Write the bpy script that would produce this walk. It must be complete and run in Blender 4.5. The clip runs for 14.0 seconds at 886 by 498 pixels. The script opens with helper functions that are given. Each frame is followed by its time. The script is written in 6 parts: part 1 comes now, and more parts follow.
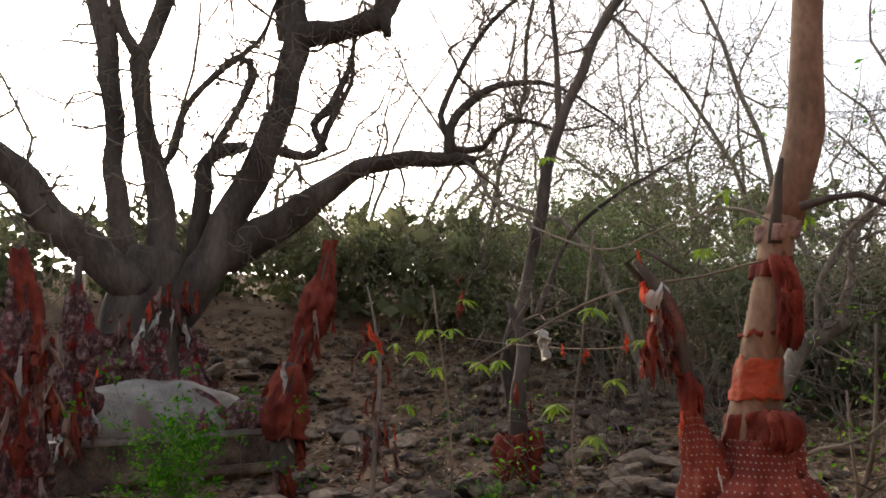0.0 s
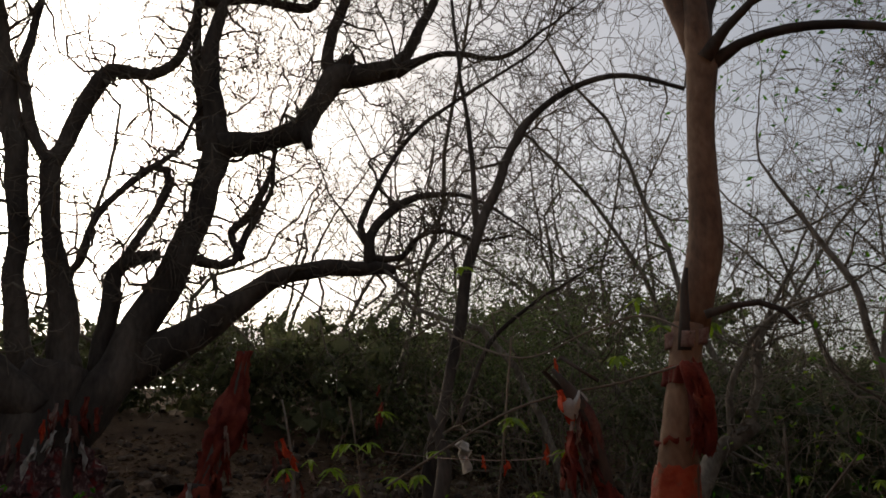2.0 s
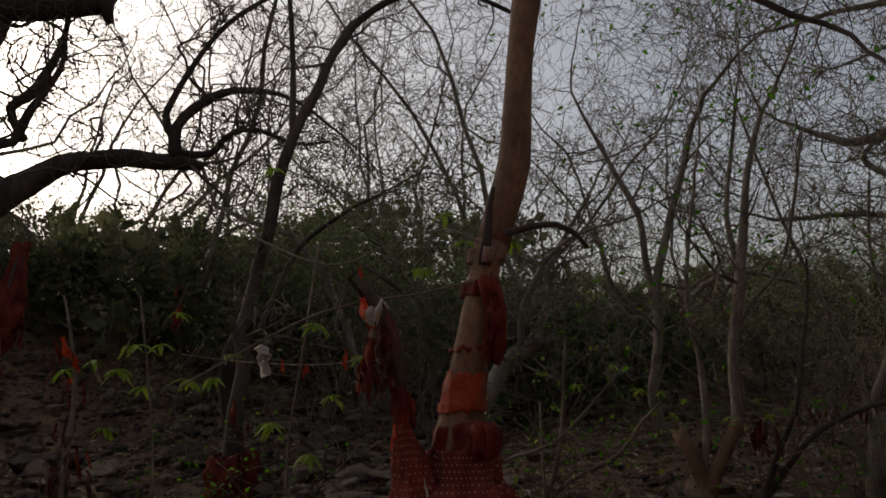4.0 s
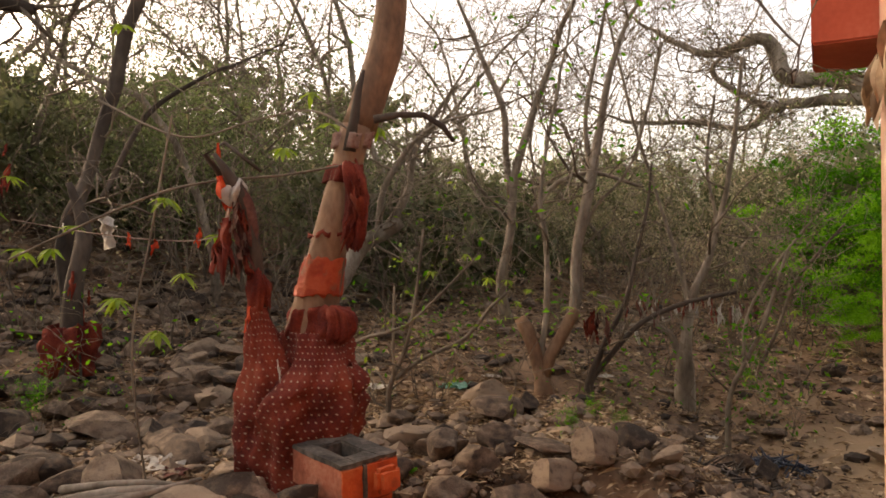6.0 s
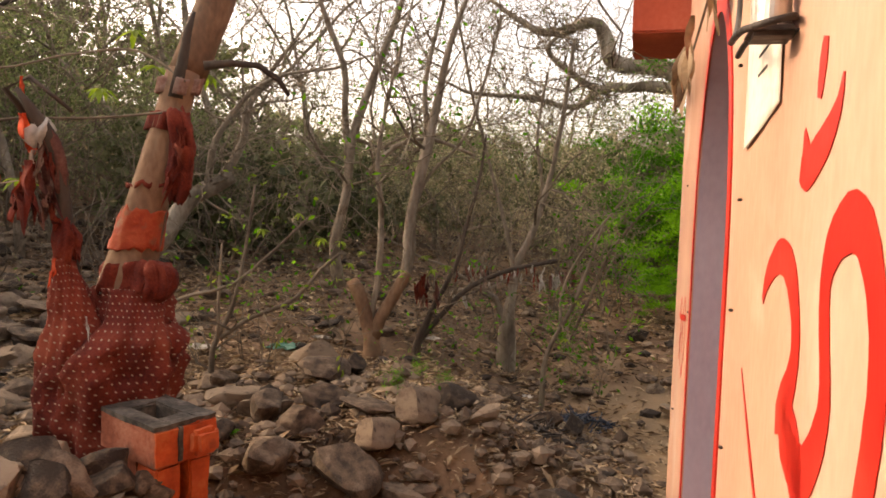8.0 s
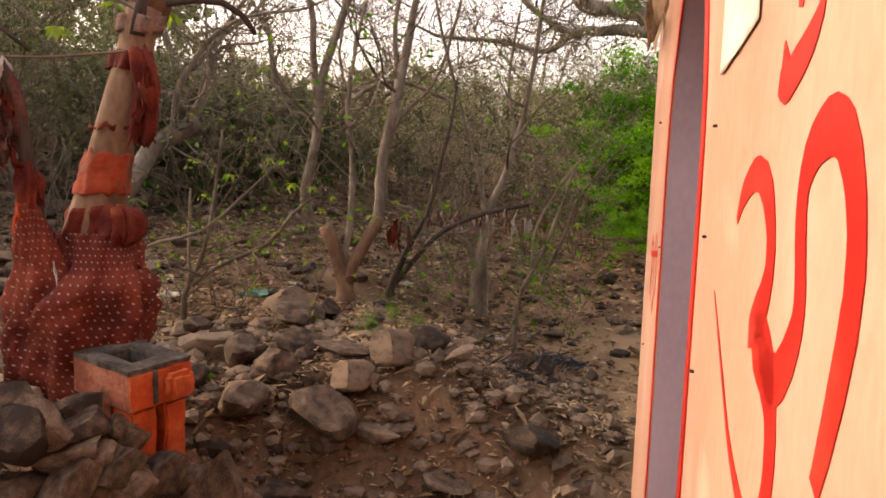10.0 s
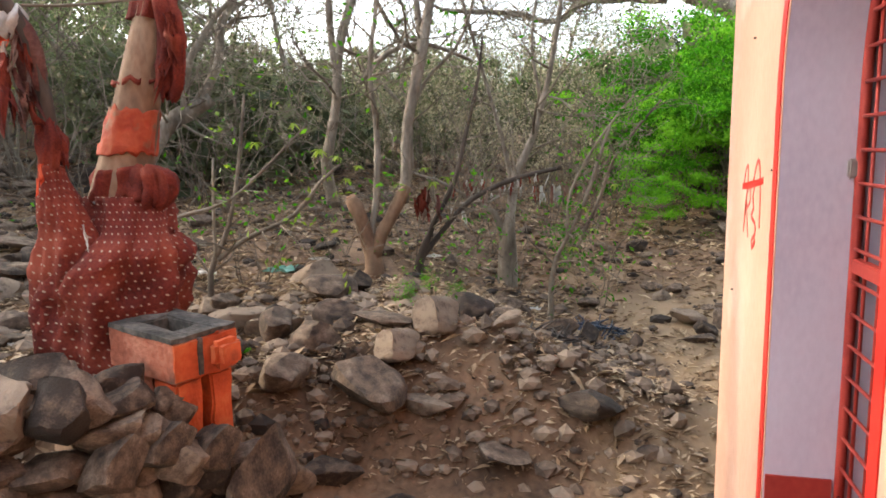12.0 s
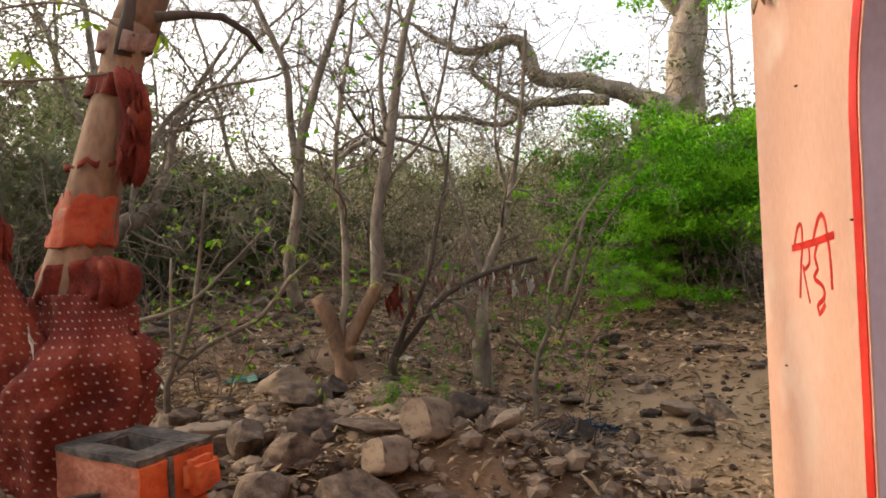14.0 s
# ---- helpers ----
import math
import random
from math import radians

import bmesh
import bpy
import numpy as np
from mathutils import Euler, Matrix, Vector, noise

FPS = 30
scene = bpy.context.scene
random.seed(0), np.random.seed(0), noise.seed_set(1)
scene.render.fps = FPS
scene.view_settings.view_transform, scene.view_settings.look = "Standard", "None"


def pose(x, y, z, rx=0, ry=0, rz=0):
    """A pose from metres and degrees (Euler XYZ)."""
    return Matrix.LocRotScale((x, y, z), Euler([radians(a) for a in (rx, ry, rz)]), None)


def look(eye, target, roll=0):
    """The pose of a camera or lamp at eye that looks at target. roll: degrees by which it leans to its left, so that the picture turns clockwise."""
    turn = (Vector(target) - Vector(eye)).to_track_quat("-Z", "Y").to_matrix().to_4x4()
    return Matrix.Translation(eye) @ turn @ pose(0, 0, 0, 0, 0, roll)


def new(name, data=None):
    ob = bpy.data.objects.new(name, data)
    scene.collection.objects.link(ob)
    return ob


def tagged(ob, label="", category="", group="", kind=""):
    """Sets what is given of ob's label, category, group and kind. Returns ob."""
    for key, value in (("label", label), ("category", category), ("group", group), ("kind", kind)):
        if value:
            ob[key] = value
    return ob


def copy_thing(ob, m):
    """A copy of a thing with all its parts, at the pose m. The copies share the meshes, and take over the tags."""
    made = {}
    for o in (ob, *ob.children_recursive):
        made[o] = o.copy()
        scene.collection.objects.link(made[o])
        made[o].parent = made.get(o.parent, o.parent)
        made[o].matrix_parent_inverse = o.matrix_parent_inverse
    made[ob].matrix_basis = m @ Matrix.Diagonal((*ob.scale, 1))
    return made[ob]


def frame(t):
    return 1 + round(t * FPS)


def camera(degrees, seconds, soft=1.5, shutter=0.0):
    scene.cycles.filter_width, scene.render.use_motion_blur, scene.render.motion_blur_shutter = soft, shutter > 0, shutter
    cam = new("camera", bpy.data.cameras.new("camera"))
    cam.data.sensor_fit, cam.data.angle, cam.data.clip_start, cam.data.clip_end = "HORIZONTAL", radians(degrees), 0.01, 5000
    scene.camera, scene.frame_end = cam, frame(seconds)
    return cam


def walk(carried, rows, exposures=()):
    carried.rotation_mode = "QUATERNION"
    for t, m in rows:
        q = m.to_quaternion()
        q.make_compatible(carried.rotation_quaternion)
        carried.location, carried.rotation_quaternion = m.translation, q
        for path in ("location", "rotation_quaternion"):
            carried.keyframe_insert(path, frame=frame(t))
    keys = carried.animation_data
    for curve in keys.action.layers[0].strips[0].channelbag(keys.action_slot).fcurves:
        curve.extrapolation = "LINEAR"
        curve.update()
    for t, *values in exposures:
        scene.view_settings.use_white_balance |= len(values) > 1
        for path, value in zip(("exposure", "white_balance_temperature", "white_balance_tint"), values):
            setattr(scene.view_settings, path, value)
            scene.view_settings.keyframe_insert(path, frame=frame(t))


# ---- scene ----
cam = camera(62.0, 14.0, soft=1.7)
PATH = [
    (0, pose(-0.006, -0.036, 1.489, 99.62, 2.64, 34.98)),
    (0.5, pose(-0.010, -0.021, 1.489, 103.18, 3.15, 33.28)),
    (1, pose(-0.007, -0.020, 1.492, 105.49, 3.88, 31.99)),
    (1.5, pose(-0.005, -0.019, 1.493, 106.93, 4.28, 30.61)),
    (2, pose(-0.001, -0.022, 1.491, 107.71, 4.28, 29.06)),
    (2.5, pose(-0.009, -0.022, 1.489, 106.89, 4.08, 27.07)),
    (3, pose(-0.004, -0.022, 1.488, 108.58, 4.37, 26.16)),
    (3.5, pose(0.005, -0.004, 1.483, 104.49, 3.86, 21.52)),
    (4, pose(0.005, 0.024, 1.485, 99.77, 3.47, 14.22)),
    (4.2, pose(0.007, 0.026, 1.484, 97.67, 3.91, 12.23)),
    (6.3, pose(-0.010, 0.018, 1.525, 89.45, -0.49, 0.94)),
    (6.5, pose(-0.008, 0.014, 1.526, 88.97, -1.22, -0.76)),
    (7, pose(-0.001, 0.023, 1.519, 87.65, -2.07, -4.90)),
    (7.5, pose(0.008, 0.026, 1.515, 86.91, -2.28, -7.88)),
    (8, pose(0.011, 0.021, 1.517, 87.28, -2.11, -9.52)),
    (8.2, pose(0.017, 0.025, 1.517, 87.28, -2.34, -10.56)),
    (10.3, pose(0.000, 0.025, 1.482, 81.19, -1.94, -11.74)),
    (10.5, pose(-0.006, 0.035, 1.475, 79.55, -2.80, -10.35)),
    (11, pose(-0.046, 0.067, 1.434, 77.92, -2.44, -5.70)),
    (11.5, pose(-0.094, 0.128, 1.379, 82.61, -2.02, -5.17)),
    (12, pose(-0.131, 0.241, 1.352, 82.24, 0.42, -11.73)),
    (12.5, pose(-0.171, 0.302, 1.340, 87.44, 0.18, -14.56)),
    (13, pose(-0.231, 0.371, 1.309, 90.79, 4.14, -17.35)),
    (13.5, pose(-0.245, 0.430, 1.306, 92.10, 4.35, -20.59)),
    (14, pose(-0.246, 0.540, 1.267, 90.47, 2.55, -16.07)),
]
EXPOSURES = [(0, 1.5, 6600, 11), (0.3, 1.35, 6600, 11), (0.6, 0.6, 6600, 11), (1.0, 0.15, 6700, 11), (1.5, -0.2, 6700, 11), (2.5, -0.57, 6700, 11), (3.5, -0.66, 6700, 12), (4.2, -0.62, 6700, 12),
             (6.3, 1.75, 8400, 18), (8.2, 1.85, 8400, 18), (10.3, 1.82, 8200, 24), (11.1, 1.84, 8100, 24), (11.5, 2.4, 6700, 12), (12.0, 2.55, 6300, 7), (12.6, 2.5, 6100, 5), (13.1, 2.4, 6000, 5), (13.5, 2.12, 6400, 6), (14, 1.92, 7200, 12)]
walk(cam, PATH, EXPOSURES)

# ---- light ----
SUN_UP, SUN_LEFT = 27.0, 60.0          # degrees above the ground, degrees left of +y
world = bpy.data.worlds.new("sky")
scene.world = world
world.use_nodes = True
wn = world.node_tree.nodes
sky = wn.new("ShaderNodeTexSky")
sky.sky_type, sky.sun_disc = "NISHITA", False
sky.sun_elevation, sky.sun_rotation = radians(SUN_UP), radians(-SUN_LEFT)
sky.dust_density, sky.air_density, sky.ozone_density = 5.0, 1.0, 0.6
wn["Background"].inputs["Strength"].default_value = 0.15
haze = wn.new("ShaderNodeHueSaturation")
haze.inputs["Saturation"].default_value, haze.inputs["Value"].default_value = 0.55, 1.24
even = wn.new("ShaderNodeGamma")                     # thin high cloud evens out the sky
even.inputs["Gamma"].default_value = 0.95
world.node_tree.links.new(sky.outputs[0], even.inputs["Color"])
world.node_tree.links.new(even.outputs[0], haze.inputs["Color"])
world.node_tree.links.new(haze.outputs[0], wn["Background"].inputs["Color"])
sun = new("sun", bpy.data.lights.new("sun", "SUN"))
sun.data.energy, sun.data.angle, sun.data.color = 1.35, radians(4.0), (1.0, 0.8, 0.58)
SUN_DIR = Vector((-math.sin(radians(SUN_LEFT)) * math.cos(radians(SUN_UP)), math.cos(radians(SUN_LEFT)) * math.cos(radians(SUN_UP)), math.sin(radians(SUN_UP))))
sun.matrix_world = look(SUN_DIR * 40, (0, 0, 0))

# ---- materials ----
def material(name, colours, scale=8.0, rough=0.85, bump=0.3, fine=60.0, stretch=(1, 1, 1), spec=0.3, spots=None, vary=0.0, metal=0.0, through_light=0.0, distance=0.02):
    """Two scales of noise over a ramp of colours, bump from both; optional darker spots and change from object to object."""
    m = bpy.data.materials.new(name)
    m.use_nodes = True
    nt = m.node_tree
    n, l = nt.nodes, nt.links
    b = n["Principled BSDF"]
    co = n.new("ShaderNodeTexCoord")
    mp = n.new("ShaderNodeMapping")
    mp.inputs["Scale"].default_value = stretch
    l.new(co.outputs["Object"], mp.inputs[0])
    big = n.new("ShaderNodeTexNoise")
    big.inputs["Scale"].default_value, big.inputs["Detail"].default_value = scale, 5
    sm = n.new("ShaderNodeTexNoise")
    sm.inputs["Scale"].default_value, sm.inputs["Detail"].default_value = fine, 4
    for t in (big, sm):
        l.new(mp.outputs[0], t.inputs["Vector"])
    mix = n.new("ShaderNodeMath")
    mix.operation = "MULTIPLY_ADD"
    l.new(sm.outputs[0], mix.inputs[0])
    mix.inputs[1].default_value = 0.4
    sub = n.new("ShaderNodeMath")
    sub.operation = "MULTIPLY_ADD"
    l.new(big.outputs[0], sub.inputs[0])
    sub.inputs[1].default_value, sub.inputs[2].default_value = 1.0, -0.2
    l.new(sub.outputs[0], mix.inputs[2])
    top = mix.outputs[0]
    if vary:
        oi = n.new("ShaderNodeObjectInfo")
        gi = n.new("ShaderNodeNewGeometry")
        both = n.new("ShaderNodeMath")
        both.operation = "ADD"
        l.new(oi.outputs["Random"], both.inputs[0])
        l.new(gi.outputs["Random Per Island"], both.inputs[1])
        sh = n.new("ShaderNodeMath")
        sh.operation = "MULTIPLY_ADD"
        l.new(both.outputs[0], sh.inputs[0])
        sh.inputs[1].default_value = vary
        l.new(top, sh.inputs[2])
        lo = n.new("ShaderNodeMath")
        lo.operation = "SUBTRACT"
        l.new(sh.outputs[0], lo.inputs[0])
        lo.inputs[1].default_value = vary
        top = lo.outputs[0]
    ramp = n.new("ShaderNodeValToRGB")
    e = ramp.color_ramp.elements
    while len(e) < len(colours):
        e.new(0.5)
    for i, c in enumerate(colours):
        e[i].position, e[i].color = 0.28 + 0.44 * i / max(1, len(colours) - 1), (*c, 1)
    l.new(top, ramp.inputs[0])
    col = ramp.outputs[0]
    if spots:
        sp = n.new("ShaderNodeTexNoise")
        sp.inputs["Scale"].default_value, sp.inputs["Detail"].default_value = spots[1], 6
        l.new(co.outputs["Object"], sp.inputs["Vector"])
        r2 = n.new("ShaderNodeMapRange")
        r2.inputs["From Min"].default_value, r2.inputs["From Max"].default_value = spots[2], spots[2] + 0.12
        l.new(sp.outputs[0], r2.inputs["Value"])
        mx = n.new("ShaderNodeMix")
        mx.data_type = "RGBA"
        l.new(r2.outputs[0], mx.inputs["Factor"])
        l.new(col, mx.inputs["A"])
        mx.inputs["B"].default_value = (*spots[0], 1)
        col = mx.outputs["Result"]
    l.new(col, b.inputs["Base Color"])
    b.inputs["Roughness"].default_value, b.inputs["Specular IOR Level"].default_value, b.inputs["Metallic"].default_value = rough, spec, metal
    if bump:
        bp = n.new("ShaderNodeBump")
        bp.inputs["Strength"].default_value, bp.inputs["Distance"].default_value = bump, distance
        l.new(mix.outputs[0], bp.inputs["Height"])
        l.new(bp.outputs[0], b.inputs["Normal"])
    if through_light:
        tr = n.new("ShaderNodeBsdfTranslucent")
        l.new(col, tr.inputs["Color"])
        ms = n.new("ShaderNodeMixShader")
        ms.inputs[0].default_value = through_light
        l.new(b.outputs[0], ms.inputs[1])
        l.new(tr.outputs[0], ms.inputs[2])
        l.new(ms.outputs[0], n["Material Output"].inputs["Surface"])
    return m


BARK_DARK = material("dark_bark", [(0.024, 0.018, 0.014), (0.06, 0.046, 0.036), (0.115, 0.09, 0.07)], 3, 0.9, 0.7, 28, (1, 1, 0.35))
BARK_PALE = material("pale_bark", [(0.0975, 0.078, 0.0572), (0.195, 0.16, 0.124), (0.312, 0.269, 0.215)], 5, 0.85, 0.5, 40, (1, 1, 0.4), spots=((0.1, 0.075, 0.05), 9, 0.58))
BARK_TAN = material("tan_bark", [(0.0914, 0.0518, 0.032), (0.183, 0.105, 0.0625), (0.282, 0.178, 0.111)], 6, 0.8, 0.45, 45, (1, 1, 0.5), spots=((0.14, 0.09, 0.055), 7, 0.6))
TWIG = material("twig_bark", [(0.075, 0.0575, 0.0425), (0.156, 0.125, 0.0925), (0.237, 0.194, 0.147)], 4, 0.9, 0.2, 30, vary=0.15)
ORANGE_PAINT = material("vermilion_paint_on_bark", [(0.17, 0.02, 0.008), (0.29, 0.038, 0.012), (0.36, 0.07, 0.025)], 9, 0.75, 0.7, 50, spots=((0.17, 0.09, 0.05), 12, 0.55))
STONE = material("brown_stone", [(0.0315, 0.0225, 0.0171), (0.104, 0.0711, 0.0495), (0.211, 0.155, 0.11)], 5, 0.88, 0.7, 45, vary=0.38, spots=((0.08, 0.058, 0.043), 6, 0.6))
SOIL = material("dry_soil", [(0.0517, 0.031, 0.0184), (0.127, 0.0759, 0.0448), (0.23, 0.145, 0.0874)], 2.2, 0.95, 0.8, 35, spots=((0.19, 0.125, 0.075), 1.3, 0.54), distance=0.03)


def sand_path(m):
    """A trodden sandy strip on the yard's side of the bank, with a broken edge."""
    n, l = m.node_tree.nodes, m.node_tree.links
    b = n["Principled BSDF"]
    old = b.inputs["Base Color"].links[0].from_socket
    co, sx, no = n.new("ShaderNodeTexCoord"), n.new("ShaderNodeSeparateXYZ"), n.new("ShaderNodeTexNoise")
    no.inputs["Scale"].default_value, no.inputs["Detail"].default_value = 2.6, 8
    l.new(co.outputs["Object"], sx.inputs[0])
    l.new(co.outputs["Object"], no.inputs["Vector"])
    last = sx.outputs[0]
    for op, other, k in (("MULTIPLY_ADD", sx.outputs[1], -0.28), ("MULTIPLY_ADD", no.outputs[0], 1.3)):
        a = n.new("ShaderNodeMath")
        a.operation = op
        l.new(other, a.inputs[0])
        a.inputs[1].default_value = k
        l.new(last, a.inputs[2])
        last = a.outputs[0]
    r1, r2, mul, mx = n.new("ShaderNodeMapRange"), n.new("ShaderNodeMapRange"), n.new("ShaderNodeMath"), n.new("ShaderNodeMix")
    r1.inputs["From Min"].default_value, r1.inputs["From Max"].default_value = 0.95, 1.6
    r2.inputs["From Min"].default_value, r2.inputs["From Max"].default_value = 5.8, 4.9
    l.new(last, r1.inputs["Value"])
    l.new(sx.outputs[1], r2.inputs["Value"])
    mul.operation, mx.data_type = "MULTIPLY", "RGBA"
    l.new(r1.outputs[0], mul.inputs[0])
    l.new(r2.outputs[0], mul.inputs[1])
    l.new(mul.outputs[0], mx.inputs["Factor"])
    l.new(old, mx.inputs["A"])
    mx.inputs["B"].default_value = (0.25, 0.172, 0.102, 1)
    l.new(mx.outputs["Result"], b.inputs["Base Color"])


sand_path(SOIL)
LITTER = material("dry_leaf", [(0.1, 0.06, 0.032), (0.28, 0.185, 0.105), (0.46, 0.35, 0.23)], 6, 0.8, 0.1, 50, vary=0.5, through_light=0.2)
CONCRETE = material("worn_concrete", [(0.164, 0.135, 0.107), (0.246, 0.209, 0.164), (0.312, 0.271, 0.221)], 2, 0.9, 0.3, 60, spots=((0.16, 0.12, 0.09), 2.5, 0.56))
WHITEWASH = material("grey_whitewashed_cement", [(0.124, 0.108, 0.093), (0.205, 0.186, 0.161), (0.279, 0.26, 0.229)], 4, 0.9, 0.5, 50, spots=((0.13, 0.1, 0.08), 3, 0.52))
PEACH = material("peach_limewash", [(0.45, 0.25, 0.17), (0.52, 0.3, 0.21), (0.57, 0.35, 0.258)], 2.5, 0.75, 0.12, 90, (1, 1, 0.4), spots=((0.56, 0.39, 0.3), 3.2, 0.6), distance=0.004)
LILAC = material("lilac_limewash", [(0.4, 0.32, 0.37), (0.47, 0.38, 0.43), (0.52, 0.43, 0.48)], 3, 0.8, 0.12, 80, (1, 1, 0.5), distance=0.004)
RED_PAINT = material("red_enamel", [(0.4, 0.014, 0.01), (0.52, 0.022, 0.014), (0.6, 0.045, 0.028)], 7, 0.5, 0.15, 60, distance=0.003)
DARK_RED = material("oxide_red_paint", [(0.2, 0.016, 0.012), (0.27, 0.026, 0.018), (0.33, 0.04, 0.025)], 6, 0.6, 0.15, 60, distance=0.003)
RUST_RED = material("rust_red_slab_paint", [(0.34, 0.06, 0.03), (0.42, 0.085, 0.045), (0.48, 0.12, 0.07)], 4, 0.7, 0.15, 60, distance=0.004)
CLOTH_RED = material("red_cloth", [(0.075, 0.01, 0.0075), (0.163, 0.0238, 0.0137), (0.256, 0.0525, 0.0275)], 7, 0.85, 0.5, 120, through_light=0.2, vary=0.15)
CLOTH_ORANGE = material("orange_red_cloth", [(0.42, 0.04, 0.015), (0.6, 0.07, 0.025), (0.68, 0.13, 0.055)], 12, 0.8, 0.4, 120, through_light=0.35, vary=0.1)
CLOTH_WHITE = material("dusty_white_cloth", [(0.34, 0.31, 0.27), (0.5, 0.47, 0.42), (0.64, 0.61, 0.56)], 14, 0.8, 0.4, 120, through_light=0.35, vary=0.15)
CLOTH_FADED = material("faded_mixed_rag", [(0.09, 0.028, 0.024), (0.18, 0.08, 0.062), (0.32, 0.22, 0.18)], 5, 0.85, 0.4, 90, through_light=0.25, vary=0.5)
LEAF_DARK = material("dark_scrub_leaf", [(0.0482, 0.0579, 0.0241), (0.096, 0.111, 0.0482), (0.174, 0.182, 0.0901)], 3, 0.6, 0, 40, vary=0.35, through_light=0.4)
LEAF_DRY = material("dusty_olive_leaf", [(0.17, 0.147, 0.0918), (0.269, 0.237, 0.141), (0.367, 0.337, 0.208)], 3, 0.7, 0, 40, vary=0.3, through_light=0.35)
LEAF_GREEN = material("fresh_green_leaf", [(0.035, 0.14, 0.004), (0.075, 0.27, 0.008), (0.17, 0.4, 0.02)], 3, 0.7, 0, 40, vary=0.45, through_light=0.5, spec=0.12)
LEAF_OLIVE = material("olive_green_leaf", [(0.081, 0.115, 0.0405), (0.142, 0.182, 0.0675), (0.223, 0.263, 0.115)], 3, 0.6, 0, 40, vary=0.3, through_light=0.4)
LEAF_LIME = material("yellow_green_leaf", [(0.11, 0.2, 0.012), (0.18, 0.29, 0.02), (0.27, 0.37, 0.04)], 3, 0.5, 0, 40, vary=0.3, through_light=0.5)
DARK_IRON = material("dark_iron", [(0.03, 0.025, 0.022), (0.06, 0.05, 0.045), (0.1, 0.08, 0.07)], 20, 0.6, 0.3, 90, metal=0.6)
ZINC = material("galvanised_pipe", [(0.35, 0.3, 0.27), (0.45, 0.4, 0.36), (0.55, 0.5, 0.45)], 9, 0.45, 0.15, 70, metal=0.8)
PAPER = material("weathered_paper", [(0.5, 0.46, 0.38), (0.66, 0.62, 0.54), (0.74, 0.71, 0.64)], 7, 0.9, 0.2, 60)
GRIMY = material("grimy_heaped_rags", [(0.02, 0.011, 0.011), (0.075, 0.03, 0.028), (0.26, 0.18, 0.16)], 19, 0.9, 0.9, 60, spots=((0.17, 0.014, 0.012), 9, 0.54))
BLUE_PLASTIC = material("dark_blue_plastic", [(0.01, 0.015, 0.03), (0.02, 0.03, 0.055), (0.04, 0.06, 0.09)], 9, 0.45, 0.3, 60)


# ---- mesh makers ----
def mesh_of(name, verts, faces, mat, smooth=True):
    me = bpy.data.meshes.new(name)
    me.from_pydata(verts, [], faces)
    me.materials.append(mat)
    if smooth:
        me.polygons.foreach_set("use_smooth", [True] * len(me.polygons))
    me.update()
    return me


def part(name, data, mat, parent=None, label=""):
    """Links a bmesh, a (verts, faces) pair or a mesh as one object under a thing."""
    if isinstance(data, bmesh.types.BMesh):
        me = bpy.data.meshes.new(name)
        data.to_mesh(me)
        data.free()
        me.materials.append(mat)
    elif isinstance(data, bpy.types.Mesh):
        me = data
    else:
        me = mesh_of(name, data[0], data[1], mat)
    ob = new(name, me)
    ob.parent = parent
    return tagged(ob, label)


def thing(name, label, category, group="", kind="", at=(0, 0, 0)):
    ob = new(name)
    ob.empty_display_size = 0.1
    ob.location = at
    return tagged(ob, label, category, group, kind)


def smooth_line(pts, step):
    """Catmull-Rom through rows of numbers, sampled so that a span of length step gets one sample."""
    p = np.array(pts, float)
    out = []
    for i in range(len(p) - 1):
        a, b, c, d = p[max(i - 1, 0)], p[i], p[i + 1], p[min(i + 2, len(p) - 1)]
        k = max(1, int(np.linalg.norm((c - b)[:3]) / step))
        for j in range(k):
            t = j / k
            out.append(0.5 * (2 * b + (c - a) * t + (2 * a - 5 * b + 4 * c - d) * t * t + (3 * b - a - 3 * c + d) * t ** 3))
    out.append(p[-1])
    return np.array(out)


def tube(pts, radii, sides, verts, faces, lumps=0.0, seed=0.0):
    """Adds a tube along pts to the lists."""
    pts = np.asarray(pts, float)
    n = len(pts)
    tang = np.gradient(pts, axis=0) if n > 2 else np.repeat(pts[1:2] - pts[0:1], 2, 0)
    tang /= np.linalg.norm(tang, axis=1)[:, None] + 1e-9
    ref = np.array((0.31, 0.17, 0.94)) if abs(tang[0][2]) < 0.8 else np.array((0.9, 0.3, 0.1))
    base = len(verts)
    for i in range(n):
        t = tang[i]
        ref = ref - t * ref.dot(t)
        ref /= np.linalg.norm(ref) + 1e-9
        side = np.cross(t, ref)
        for k in range(sides):
            a = 2 * math.pi * k / sides
            r = radii[i]
            if lumps:
                q = pts[i] * 3.0 + (math.cos(a) * 0.8, math.sin(a) * 0.8, seed)
                r *= 1 + lumps * noise.noise(Vector(q)) + lumps * 0.5 * noise.noise(Vector(q * 2.7))
            verts.append(tuple(pts[i] + (ref * math.cos(a) + side * math.sin(a)) * r))
    for i in range(n - 1):
        for k in range(sides):
            a, b = base + i * sides + k, base + i * sides + (k + 1) % sides
            faces.append((a, b, b + sides, a + sides))
    faces.append(tuple(base + (n - 1) * sides + k for k in range(sides)))
    faces.append(tuple(base + k for k in reversed(range(sides))))


def unit(v):
    return v / (np.linalg.norm(v) + 1e-9)


